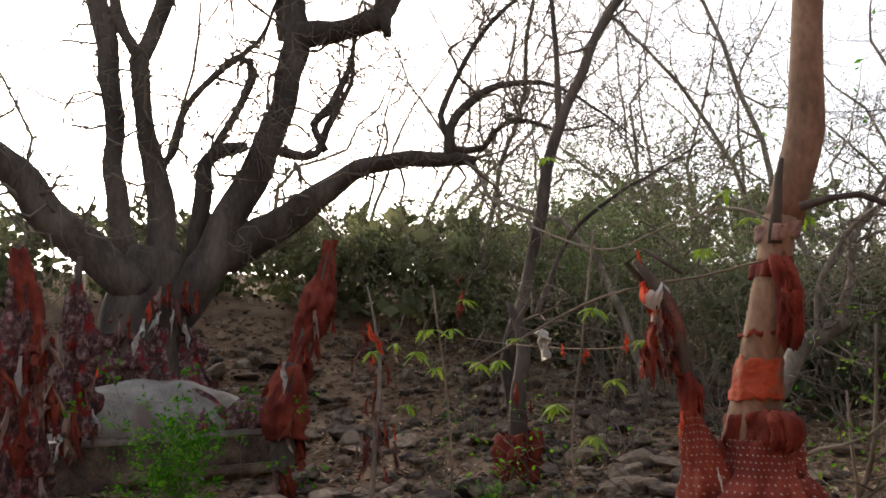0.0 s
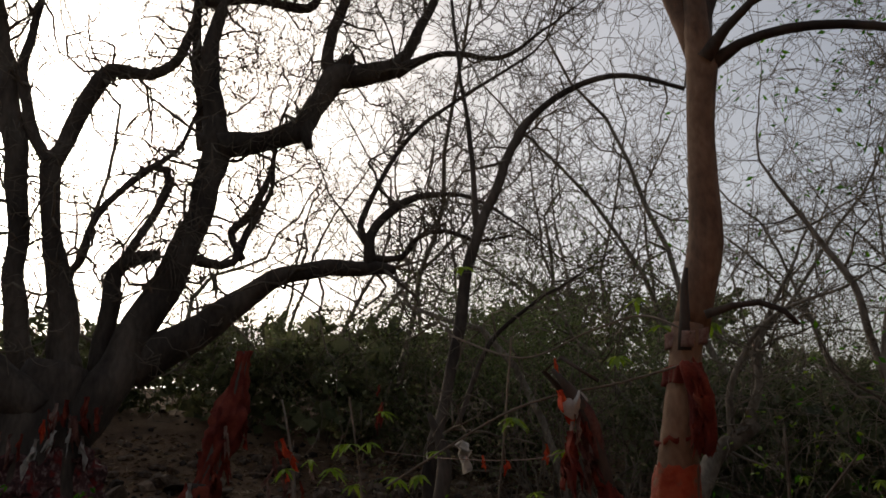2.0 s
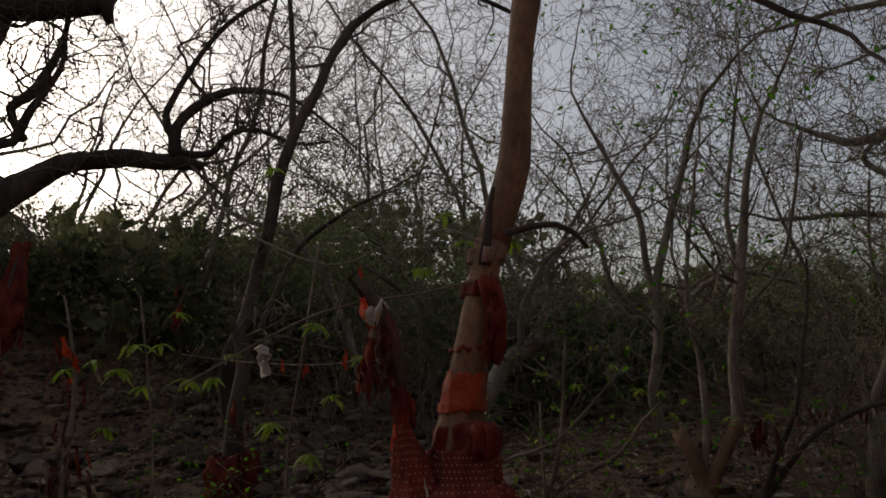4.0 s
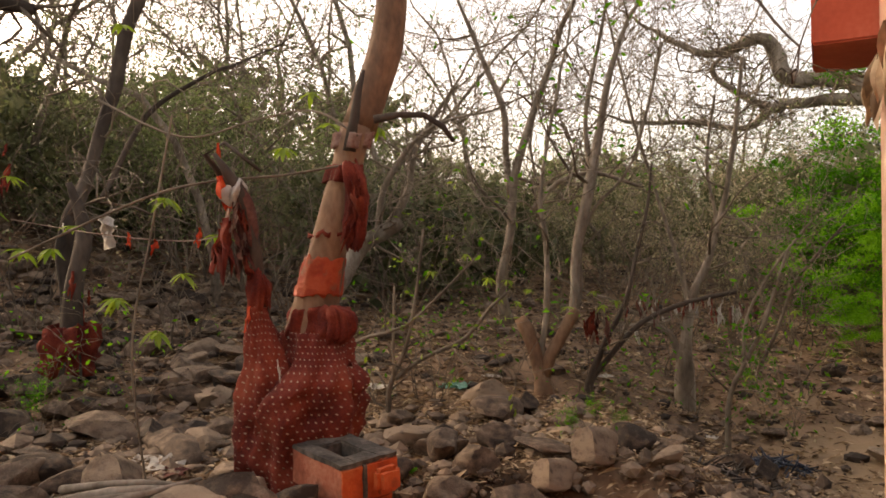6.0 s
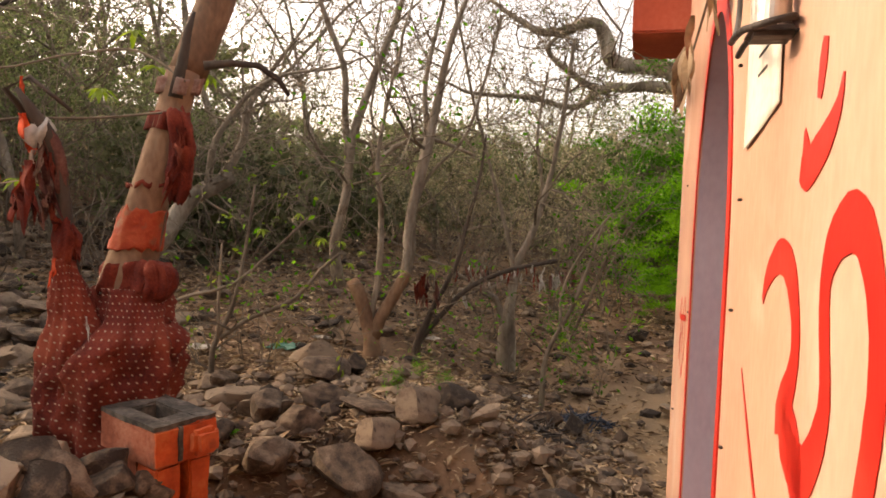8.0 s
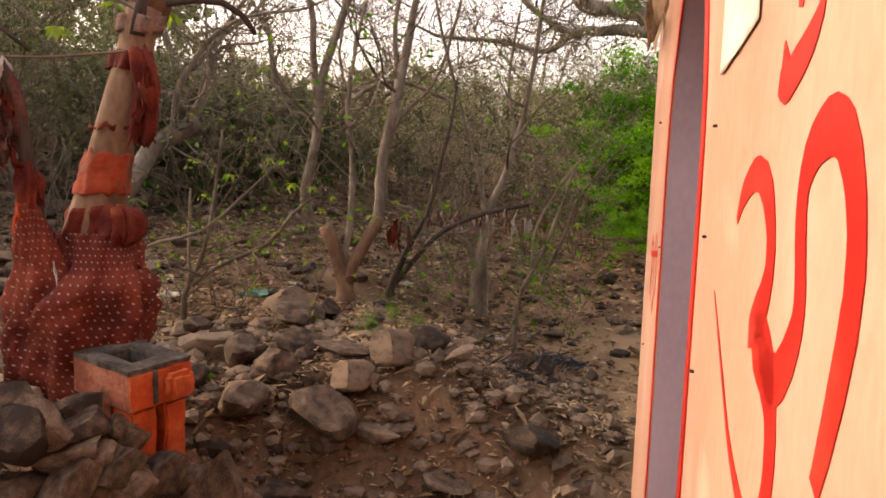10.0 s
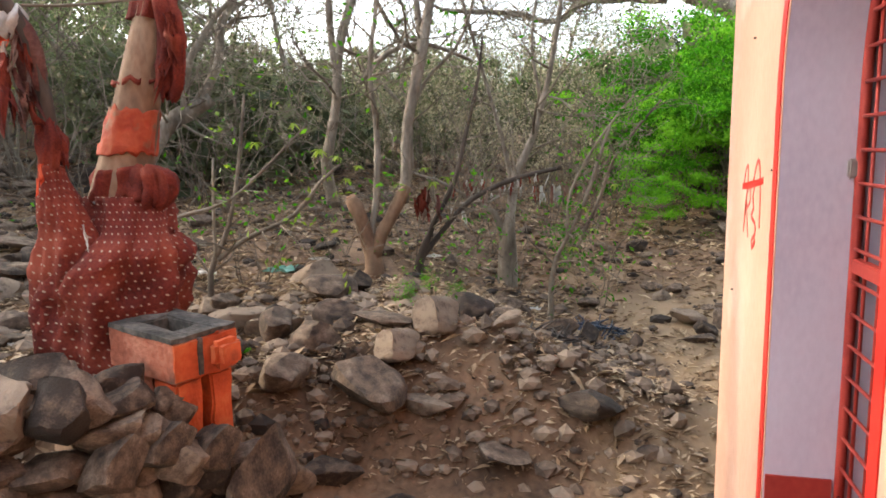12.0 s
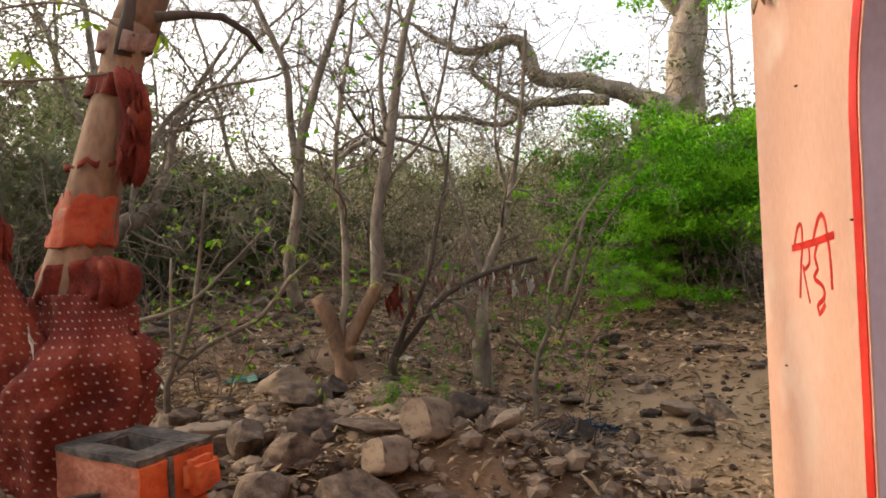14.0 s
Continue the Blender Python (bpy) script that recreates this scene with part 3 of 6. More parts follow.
BANYAN = [
    ("trunk", [(-6.36, 4.14, 1.32, 0.548), (-6.36, 4.13, 1.74, 0.441), (-6.35, 4.15, 2.27, 0.395), (-6.29, 4.24, 2.77, 0.289)]),
    ("bough", [(-6.16, 4.26, 2.15, 0.223), (-6.02, 4.44, 2.48, 0.214), (-5.85, 4.67, 3.04, 0.169), (-5.64, 4.92, 3.69, 0.159), (-5.48, 5.09, 4.37, 0.136), (-5.38, 5.20, 4.97, 0.150), (-5.38, 5.20, 5.20, 0.148), (-5.40, 5.18, 5.42, 0.120)]),
    ("limb", [(-5.37, 5.21, 5.14, 0.148), (-5.41, 5.18, 5.68, 0.115), (-5.45, 5.13, 6.16, 0.102), (-5.41, 5.18, 6.53, 0.083)]),
    ("bough", [(-5.29, 5.15, 5.06, 0.147), (-4.97, 5.47, 5.14, 0.113), (-4.70, 5.69, 5.27, 0.119), (-4.51, 5.84, 5.60, 0.111), (-4.36, 5.96, 5.93, 0.139), (-4.11, 6.14, 5.99, 0.129), (-3.78, 6.34, 6.04, 0.104)]),
    ("limb", [(-3.73, 6.26, 5.98, 0.083), (-3.54, 6.37, 6.30, 0.062), (-3.36, 6.46, 6.67, 0.053), (-3.13, 6.58, 7.16, 0.042)]),
    ("limb", [(-4.37, 5.95, 5.93, 0.095), (-4.40, 5.93, 6.29, 0.069), (-4.27, 6.02, 6.83, 0.060), (-4.12, 6.13, 7.40, 0.049)]),
    ("limb", [(-3.73, 6.26, 5.93, 0.078), (-3.33, 6.34, 6.03, 0.039), (-2.94, 6.39, 5.94, 0.032), (-2.50, 6.44, 5.77, 0.025), (-2.04, 6.47, 5.93, 0.015)]),
    ("bough", [(-5.95, 4.71, 2.73, 0.201), (-5.59, 4.94, 2.98, 0.178), (-5.20, 5.15, 3.22, 0.142), (-4.76, 5.39, 3.54, 0.097), (-4.33, 5.57, 3.61, 0.086), (-3.89, 5.72, 3.56, 0.075), (-3.58, 5.76, 3.48, 0.046)]),
    ("limb", [(-3.83, 5.73, 3.57, 0.066), (-3.81, 5.74, 3.89, 0.050), (-3.58, 5.88, 4.17, 0.045), (-3.31, 6.04, 4.27, 0.031), (-3.01, 6.19, 4.24, 0.023), (-2.74, 6.32, 4.08, 0.017)]),
    ("limb", [(-3.82, 5.73, 3.77, 0.044), (-3.89, 5.68, 3.99, 0.034), (-3.63, 5.85, 4.61, 0.026), (-3.36, 6.01, 5.00, 0.024), (-2.92, 6.24, 5.34, 0.021), (-2.28, 6.49, 5.69, 0.015)]),
    ("limb", [(-3.78, 5.76, 3.63, 0.039), (-3.57, 5.89, 3.63, 0.033), (-3.41, 5.98, 3.83, 0.025), (-3.19, 6.10, 3.87, 0.022), (-2.90, 6.25, 3.75, 0.017), (-2.59, 6.38, 3.76, 0.011)]),
    ("limb", [(-6.62, 4.11, 2.77, 0.117), (-6.70, 3.98, 3.42, 0.101), (-6.71, 3.97, 4.10, 0.090), (-6.79, 3.84, 5.30, 0.113), (-6.87, 3.68, 6.18, 0.076), (-6.93, 3.58, 6.97, 0.060)]),
    ("bough", [(-6.35, 4.34, 2.75, 0.148), (-6.41, 4.26, 3.52, 0.125), (-6.48, 4.15, 4.15, 0.093), (-6.51, 4.10, 4.81, 0.095)]),
    ("limb", [(-6.51, 4.10, 4.81, 0.102), (-6.46, 4.18, 5.05, 0.084), (-6.33, 4.37, 5.70, 0.092), (-6.21, 4.55, 5.98, 0.084), (-6.00, 4.82, 6.05, 0.064), (-5.81, 5.04, 6.25, 0.055), (-5.71, 5.15, 6.79, 0.046), (-5.67, 5.19, 7.26, 0.042)]),
    ("limb", [(-6.51, 4.10, 4.81, 0.069), (-6.61, 3.93, 5.19, 0.059), (-6.67, 3.83, 5.78, 0.053), (-6.64, 3.88, 6.47, 0.038)]),
    ("bough", [(-6.12, 4.50, 2.73, 0.098), (-6.07, 4.55, 3.34, 0.090), (-6.05, 4.58, 3.72, 0.077), (-5.91, 4.76, 3.87, 0.073), (-5.80, 4.90, 3.90, 0.050)]),
    ("limb", [(-6.21, 3.99, 2.36, 0.182), (-6.51, 3.49, 2.87, 0.175), (-6.66, 3.20, 3.22, 0.167), (-6.78, 2.94, 3.53, 0.146), (-6.91, 2.62, 3.82, 0.128)]),
    ("bough", [(-6.02, 4.62, 3.81, 0.043), (-5.88, 4.80, 4.24, 0.043), (-5.77, 4.94, 4.69, 0.050), (-5.79, 4.91, 4.85, 0.051), (-5.90, 4.78, 4.87, 0.032)]),
    ("limb", [(-6.42, 4.22, 3.62, 0.045), (-6.25, 4.31, 3.79, 0.036), (-6.16, 4.44, 4.33, 0.037), (-5.96, 4.70, 4.73, 0.032), (-5.72, 4.99, 5.09, 0.026), (-5.61, 5.12, 5.51, 0.020)]),
    ("limb", [(-5.25, 5.48, 3.87, 0.043), (-5.33, 5.40, 4.17, 0.043), (-5.20, 5.53, 4.37, 0.050), (-5.05, 5.66, 4.83, 0.032), (-4.99, 5.71, 5.17, 0.023)]),
    ("limb", [(-5.62, 4.97, 3.90, 0.070), (-5.47, 5.20, 3.80, 0.055), (-5.31, 5.41, 3.85, 0.043), (-5.20, 5.51, 4.20, 0.040), (-5.04, 5.66, 4.61, 0.028), (-5.01, 5.69, 4.93, 0.019)]),
    ("limb", [(-5.63, 5.24, 5.16, 0.051), (-5.68, 5.18, 6.27, 0.050), (-5.68, 5.18, 7.01, 0.048), (-5.61, 5.26, 7.51, 0.045)]),
    ("limb", [(-5.56, 5.16, 6.95, 0.057), (-5.13, 5.59, 7.09, 0.051), (-4.78, 5.89, 6.99, 0.057), (-4.63, 6.01, 7.08, 0.050), (-4.52, 6.09, 7.46, 0.044)]),
    ("stub", [(-4.60, 5.75, 5.38, 0.090), (-4.56, 5.70, 5.16, 0.060), (-4.50, 5.66, 5.02, 0.045)]),
    ("stub", [(-4.33, 5.97, 5.98, 0.100), (-4.22, 6.06, 6.17, 0.075), (-4.16, 6.10, 6.20, 0.050)]),
    ("stub", [(-5.36, 5.15, 5.10, 0.100), (-5.50, 5.06, 5.20, 0.050)]),
]
SACRED = [
    ("trunk", [(-0.76, 2.98, 0.57, 0.184), (-0.75, 2.98, 0.88, 0.168), (-0.72, 2.99, 1.14, 0.107), (-0.68, 3.00, 1.34, 0.090), (-0.63, 3.01, 1.58, 0.073), (-0.57, 3.02, 1.81, 0.064), (-0.52, 3.03, 2.03, 0.062)]),
    ("limb", [(-0.52, 3.09, 2.02, 0.073), (-0.46, 3.10, 2.20, 0.071), (-0.40, 3.11, 2.38, 0.072), (-0.37, 3.11, 2.63, 0.064), (-0.33, 3.11, 2.91, 0.058), (-0.28, 3.12, 3.17, 0.068)]),
    ("limb", [(-0.28, 3.12, 3.21, 0.060), (-0.31, 3.11, 3.37, 0.050), (-0.35, 3.11, 3.57, 0.043), (-0.39, 3.10, 3.81, 0.039)]),
    ("limb", [(-0.28, 3.12, 3.21, 0.055), (-0.23, 3.12, 3.43, 0.042), (-0.15, 3.13, 3.59, 0.037), (-0.09, 3.13, 3.73, 0.032)]),
    ("limb", [(-0.26, 3.07, 3.18, 0.038), (-0.15, 3.07, 3.29, 0.022), (-0.03, 3.08, 3.38, 0.018), (0.17, 3.07, 3.42, 0.017), (0.35, 3.06, 3.43, 0.014)]),
    ("limb", [(-0.27, 3.12, 3.16, 0.041), (-0.11, 3.13, 3.23, 0.023), (0.08, 3.13, 3.23, 0.022), (0.29, 3.11, 3.16, 0.019), (0.55, 3.08, 3.00, 0.016), (0.76, 3.03, 2.81, 0.013)]),
    ("snag", [(-0.54, 2.98, 1.92, 0.030), (-0.52, 2.98, 2.04, 0.021), (-0.50, 2.98, 2.17, 0.015), (-0.48, 2.99, 2.25, 0.007)]),
    ("limb", [(-0.44, 2.99, 2.05, 0.019), (-0.34, 3.01, 2.07, 0.014), (-0.24, 3.02, 2.07, 0.013), (-0.16, 3.02, 2.02, 0.012), (-0.12, 3.02, 1.96, 0.008)]),
    ("prong", [(-0.80, 2.86, 0.85, 0.07), (-0.83, 2.84, 1.05, 0.045), (-0.85, 2.83, 1.20, 0.034), (-0.87, 2.83, 1.36, 0.027), (-0.88, 2.82, 1.51, 0.024), (-0.90, 2.81, 1.63, 0.028), (-0.91, 2.80, 1.71, 0.03), (-0.94, 2.78, 1.77, 0.027), (-0.98, 2.76, 1.84, 0.016), (-1.01, 2.74, 1.89, 0.007)]),
    ("limb", [(-0.97, 2.81, 1.77, 0.016), (-1.06, 2.78, 1.89, 0.011), (-0.99, 2.80, 1.94, 0.009), (-0.86, 2.84, 1.83, 0.007)]),
]
LEANER = [
    ("trunk", [(-2.99, 5.19, 1.65, 0.060), (-2.87, 5.25, 2.08, 0.046), (-2.71, 5.34, 2.76, 0.052), (-2.58, 5.40, 3.33, 0.048), (-2.23, 5.55, 4.15, 0.040), (-1.98, 5.65, 4.54, 0.033), (-1.59, 5.77, 4.78, 0.029), (-1.16, 5.87, 4.79, 0.024), (-0.70, 5.94, 4.53, 0.018)]),
    ("limb", [(-2.52, 5.43, 3.48, 0.034), (-2.51, 5.43, 4.00, 0.025), (-2.51, 5.43, 4.55, 0.021), (-2.54, 5.42, 5.13, 0.016), (-2.55, 5.41, 5.86, 0.014)]),
    ("limb", [(-2.79, 5.29, 1.92, 0.021), (-2.62, 5.38, 2.33, 0.021), (-2.44, 5.46, 2.63, 0.019), (-2.05, 5.62, 2.92, 0.014)]),
]
TWINSTEM = [
    ("trunk", [(0.39, 5.00, 0.58, 0.085), (0.38, 5.00, 0.67, 0.072), (0.35, 5.01, 0.77, 0.062), (0.32, 5.01, 0.88, 0.058), (0.28, 5.01, 0.99, 0.064), (0.24, 5.02, 1.05, 0.050)]),
    ("stub", [(0.39, 5.00, 0.64, 0.060), (0.44, 5.00, 0.80, 0.056), (0.51, 4.99, 0.93, 0.054), (0.58, 4.98, 1.06, 0.055), (0.62, 4.97, 1.11, 0.035)]),
    ("limb", [(0.39, 5.03, 0.71, 0.030), (0.39, 5.03, 0.87, 0.027), (0.42, 5.03, 1.04, 0.029), (0.43, 5.03, 1.26, 0.030), (0.41, 5.03, 1.58, 0.025), (0.39, 5.03, 1.83, 0.021), (0.43, 5.03, 2.18, 0.018), (0.52, 5.05, 2.60, 0.016)]),
    ("limb", [(0.18, 5.62, 0.94, 0.065), (0.15, 5.62, 1.28, 0.052), (0.21, 5.62, 1.71, 0.043), (0.24, 5.62, 2.05, 0.043), (0.34, 5.62, 2.39, 0.039), (0.49, 5.61, 2.81, 0.031), (0.61, 5.59, 3.19, 0.027)]),
    ("limb", [(0.21, 5.62, 1.92, 0.035), (0.18, 5.62, 2.30, 0.035), (0.16, 5.62, 2.59, 0.031), (0.03, 5.63, 2.91, 0.027), (-0.06, 5.63, 3.15, 0.022)]),
    ("limb", [(0.59, 5.00, 1.03, 0.050), (0.62, 5.03, 1.22, 0.044), (0.62, 5.03, 1.37, 0.043), (0.63, 5.03, 1.51, 0.044), (0.66, 5.03, 1.69, 0.050), (0.72, 5.02, 1.95, 0.050), (0.79, 5.02, 2.32, 0.038), (0.86, 5.00, 2.70, 0.028), (0.98, 4.98, 3.04, 0.020)]),
    ("limb", [(0.74, 5.07, 2.02, 0.036), (0.70, 5.08, 2.29, 0.022), (0.73, 5.08, 2.56, 0.020), (0.82, 5.06, 3.02, 0.016)]),
    ("limb", [(0.61, 5.09, 1.00, 0.035), (0.65, 5.09, 1.28, 0.031), (0.66, 5.08, 1.52, 0.020), (0.76, 5.07, 1.79, 0.016), (1.01, 5.03, 2.11, 0.014), (1.20, 4.98, 2.88, 0.014)]),
    ("limb", [(0.34, 5.22, 1.78, 0.024), (0.53, 5.20, 1.98, 0.024), (0.76, 5.17, 2.04, 0.020), (1.08, 5.11, 1.93, 0.014)]),
]
SAPLING = [
    ("trunk", [(-0.56, 4.29, 0.70, 0.024), (-0.49, 4.30, 0.87, 0.020), (-0.43, 4.30, 1.06, 0.017), (-0.38, 4.31, 1.38, 0.013), (-0.35, 4.31, 1.64, 0.010)]),
    ("limb", [(-0.52, 4.29, 0.77, 0.020), (-0.37, 4.31, 0.88, 0.018), (-0.11, 4.32, 1.00, 0.017), (0.03, 4.33, 1.17, 0.015), (0.14, 4.32, 1.27, 0.010)]),
    ("limb", [(-0.80, 4.15, 0.97, 0.015), (-0.66, 4.17, 1.03, 0.015), (-0.45, 4.20, 1.09, 0.013), (-0.21, 4.22, 1.30, 0.010), (-0.03, 4.23, 1.49, 0.006)]),
    ("limb", [(-0.53, 4.29, 0.77, 0.015), (-0.53, 4.29, 1.06, 0.012), (-0.52, 4.29, 1.31, 0.008)]),
]
FALLEN = [
    ("trunk", [(0.72, 5.18, 0.57, 0.041), (0.81, 5.16, 0.82, 0.026), (0.96, 5.14, 1.13, 0.022), (1.03, 5.12, 1.41, 0.018), (1.11, 5.11, 1.73, 0.014), (1.15, 5.10, 2.09, 0.010)]),
    ("limb", [(0.73, 5.18, 0.60, 0.028), (0.89, 5.15, 0.80, 0.024), (1.08, 5.11, 1.01, 0.022), (1.38, 5.04, 1.15, 0.022), (1.66, 4.96, 1.22, 0.018)]),
]
CLUMP = [
    ("trunk", [(1.55, 5.83, 0.58, 0.093), (1.56, 5.82, 0.81, 0.056), (1.61, 5.81, 1.14, 0.046), (1.73, 5.77, 1.46, 0.035), (1.84, 5.74, 1.87, 0.028), (1.92, 5.71, 2.41, 0.023), (1.97, 5.70, 2.94, 0.019)]),
    ("limb", [(1.53, 5.83, 0.60, 0.051), (1.45, 5.85, 0.85, 0.032), (1.31, 5.88, 0.94, 0.025), (1.20, 5.91, 1.00, 0.019)]),
    ("limb", [(1.62, 5.91, 1.04, 0.033), (1.51, 5.94, 1.50, 0.021), (1.35, 5.98, 2.05, 0.019), (1.19, 6.01, 2.64, 0.017), (1.08, 6.03, 3.13, 0.015)]),
    ("limb", [(1.72, 5.88, 1.32, 0.023), (1.81, 5.85, 1.69, 0.019), (1.75, 5.87, 2.15, 0.017), (1.81, 5.85, 2.70, 0.014)]),
]
SHRUB = [
    ("trunk", [(1.54, 4.79, 0.49, 0.027), (1.59, 4.77, 0.68, 0.023), (1.70, 4.73, 0.92, 0.023), (1.79, 4.70, 1.19, 0.019), (1.87, 4.67, 1.49, 0.015)]),
    ("limb", [(1.63, 4.75, 0.76, 0.019), (1.65, 4.75, 1.07, 0.015), (1.80, 4.70, 1.38, 0.013), (2.00, 4.61, 1.68, 0.010)]),
    ("limb", [(1.72, 4.83, 0.67, 0.016), (1.85, 4.78, 0.99, 0.018), (1.95, 4.74, 1.30, 0.016), (2.20, 4.63, 1.65, 0.010)]),
]
BACKTREE = [
    ("trunk", [(7.04, 11.17, 1.54, 0.455), (7.10, 11.13, 3.08, 0.336), (7.13, 11.11, 4.43, 0.300), (7.29, 10.99, 5.57, 0.275), (7.44, 10.89, 6.70, 0.271)]),
    ("limb", [(6.73, 10.77, 3.45, 0.167), (5.82, 11.33, 3.86, 0.149), (5.24, 11.63, 4.09, 0.130), (4.81, 11.83, 4.12, 0.140), (4.62, 11.91, 4.57, 0.121), (4.46, 11.98, 4.83, 0.101), (3.77, 12.23, 4.65, 0.071), (3.24, 12.40, 4.88, 0.051)]),
    ("limb", [(5.81, 11.34, 3.71, 0.119), (5.13, 11.68, 3.72, 0.089), (4.61, 11.92, 3.70, 0.079), (4.23, 12.07, 3.40, 0.050), (3.51, 12.32, 3.55, 0.045), (2.59, 12.57, 3.61, 0.035)]),
    ("limb", [(4.61, 11.92, 3.70, 0.069), (4.09, 12.12, 3.99, 0.050), (3.76, 12.24, 4.40, 0.045), (4.05, 12.14, 4.67, 0.030)]),
    ("limb", [(7.20, 11.05, 5.00, 0.150), (6.20, 11.30, 5.90, 0.110), (5.00, 11.50, 6.40, 0.080), (3.90, 11.70, 6.60, 0.050), (2.80, 11.80, 6.50, 0.030)]),
    ("limb", [(6.20, 11.30, 5.90, 0.080), (5.60, 11.40, 6.90, 0.050), (5.00, 11.50, 7.60, 0.030)]),
    ("limb", [(5.00, 11.50, 6.40, 0.050), (4.30, 11.40, 5.90, 0.035), (3.50, 11.30, 5.60, 0.020)]),
    ("limb", [(7.27, 11.01, 5.19, 0.189), (7.61, 10.76, 5.88, 0.160), (8.07, 10.39, 6.52, 0.129)]),
]

BENT = [
    ("trunk", [(-1.55, 6.85, 0.85, 0.09), (-1.29, 6.9, 1.34, 0.085), (-1.04, 6.95, 1.61, 0.08), (-0.77, 6.98, 1.8, 0.06)]),
    ("limb", [(-0.9, 6.97, 1.72, 0.05), (-0.71, 6.99, 2.05, 0.04), (-0.62, 7.0, 2.5, 0.03), (-0.3, 7.05, 3.0, 0.018)]),
    ("limb", [(-1.0, 6.95, 1.62, 0.04), (-0.9, 6.8, 2.1, 0.03), (-0.5, 6.7, 2.6, 0.02), (0.1, 6.6, 2.75, 0.012)]),
]
build_tree("bent_tree", BENT, "pale bent tree arching out of the scrub", BARK_PALE, 23, (0.9, 2, 8.0), curl=1.4, least=0.003)
build_tree("banyan_tree", BANYAN, "huge dark twisted banyan with bare spreading limbs", BARK_DARK, 3, (1.2, 2, 7.6), lumps=0.12, sides=16, curl=2.0, bare=("trunk", "stub"), least=0.0036)
build_tree("sacred_tree", SACRED, "tan-barked leaning tree trunk wrapped in red cloth", BARK_TAN, 5, (0.5, 2, 1.6), bare=("trunk", "snag", "prong"), special={"snag": BARK_DARK, "prong": BARK_DARK, "thin": BARK_DARK}, lumps=0.05, wander=0.15)
build_tree("leaning_tree", LEANER, "slender leaning bare tree with drooping twigs", BARK_DARK, 7, (0.9, 2, 4.2), curl=1.5, leaf=(LEAF_DRY, 0.05, 1, 9, 0.03), least=0.003)
build_tree("forked_tree", TWINSTEM, "pale many-stemmed tree with a cut stump at its foot", BARK_PALE, 9, (0.75, 2, 6.2), bare=("trunk", "stub"), thin=0.78, lumps=0.08, special={"trunk": BARK_TAN, "stub": BARK_TAN}, leaf=(LEAF_GREEN, 0.055, 2, 5, 0.03))
build_tree("sapling", SAPLING, "thin bare sapling with a few yellow-green leaves", TWIG, 11, (0.35, 1, 9.0), thin=0.7, grow=False, leaf=(LEAF_LIME, 0.045, 3, 3, 0.03))
build_tree("broken_sapling", FALLEN, "dark broken sapling with a fallen branch", BARK_DARK, 13, (0.35, 1, 8.0), thin=0.8, grow=False)
build_tree("clump_tree", CLUMP, "grey clump of crooked stems tied with faded rags", BARK_PALE, 15, (0.8, 2, 7.0), thin=0.75)
build_tree("thin_shrub", SHRUB, "thin grey forked shrub with green leaves", TWIG, 17, (0.4, 2, 7.0), thin=0.65, leaf=(LEAF_GREEN, 0.045, 3, 3, 0.04))
build_tree("old_tree", BACKTREE, "big grey old tree with heavy crooked limbs", BARK_PALE, 19, (1.2, 2, 6.5), lumps=0.15, curl=1.6, leaf=(LEAF_OLIVE, 0.065, 2, 5, 0.12), least=0.005)


# ---- scrub and bare woods ----
def bush_meshes(seed, tall, wide, stems, size, leaves, depth=2, inside=True, low=0.12, tight=0.12, lump=60, squash=1.0):
    """Crooked stems, and leaves in clumps: small ones on the outside, broad ones deep inside."""
    rng = np.random.default_rng(seed)
    v, f, tips = [], [], []
    for _ in range(stems):
        a = rng.uniform(0, 2 * math.pi)
        out = rng.uniform(0.1, 1.0)
        w = (math.cos(a) * out * wide / tall, math.sin(a) * out * wide / tall, 1)
        sprout(rng, (math.cos(a) * 0.15 * wide, math.sin(a) * 0.15 * wide, -0.05), w, tall * rng.uniform(0.55, 1.0), 0.014 * tall / 2.5, depth, v, f, tips, 0.7, 0.15, 3, (2, 4), 1.0)
    lv, lf = [], []
    spots = list(tips)
    clumps = max(12, leaves // lump)
    for _ in range(clumps):                               # rounded masses of leaf, thinner towards the foot
        a, u = rng.uniform(0, 2 * math.pi), rng.uniform(low, 1.0)
        rr = wide * math.sqrt(rng.random()) * (0.55 + 0.6 * math.sin(math.pi * min(u, 0.9)))
        spots.append((np.array((math.cos(a) * rr * 0.75, math.sin(a) * rr * 0.75, tall * u * 0.86)), np.array((math.cos(a), math.sin(a), 0.6))))
    leaf_quads(rng, spots, size, max(1, leaves // len(spots)), tight * tall / 2.5, lv, lf, squash=squash)
    inner = [s for s in spots[len(tips):] if s[0][2] < tall * 0.72 and math.hypot(s[0][0], s[0][1]) < wide * 0.7]
    if inside:
        leaf_quads(rng, inner, size * 3.6, 9, 0.13 * tall / 2.5, lv, lf, narrow=0.8)
    return (v, f), (lv, lf)


def bush(name, seed, label, category, group, leaf, tall=2.6, wide=1.5, stems=12, size=0.07, leaves=4000, depth=2, inside=True, low=0.12, tight=0.12, lump=60, squash=1.0):
    top = thing(name, label, category, group)
    a, b = bush_meshes(seed, tall, wide, stems, size, leaves, depth, inside, low, tight, lump, squash)
    part("crown", a, TWIG, top)
    tagged(part("foliage", b, leaf, top), kind="stuff")
    return top


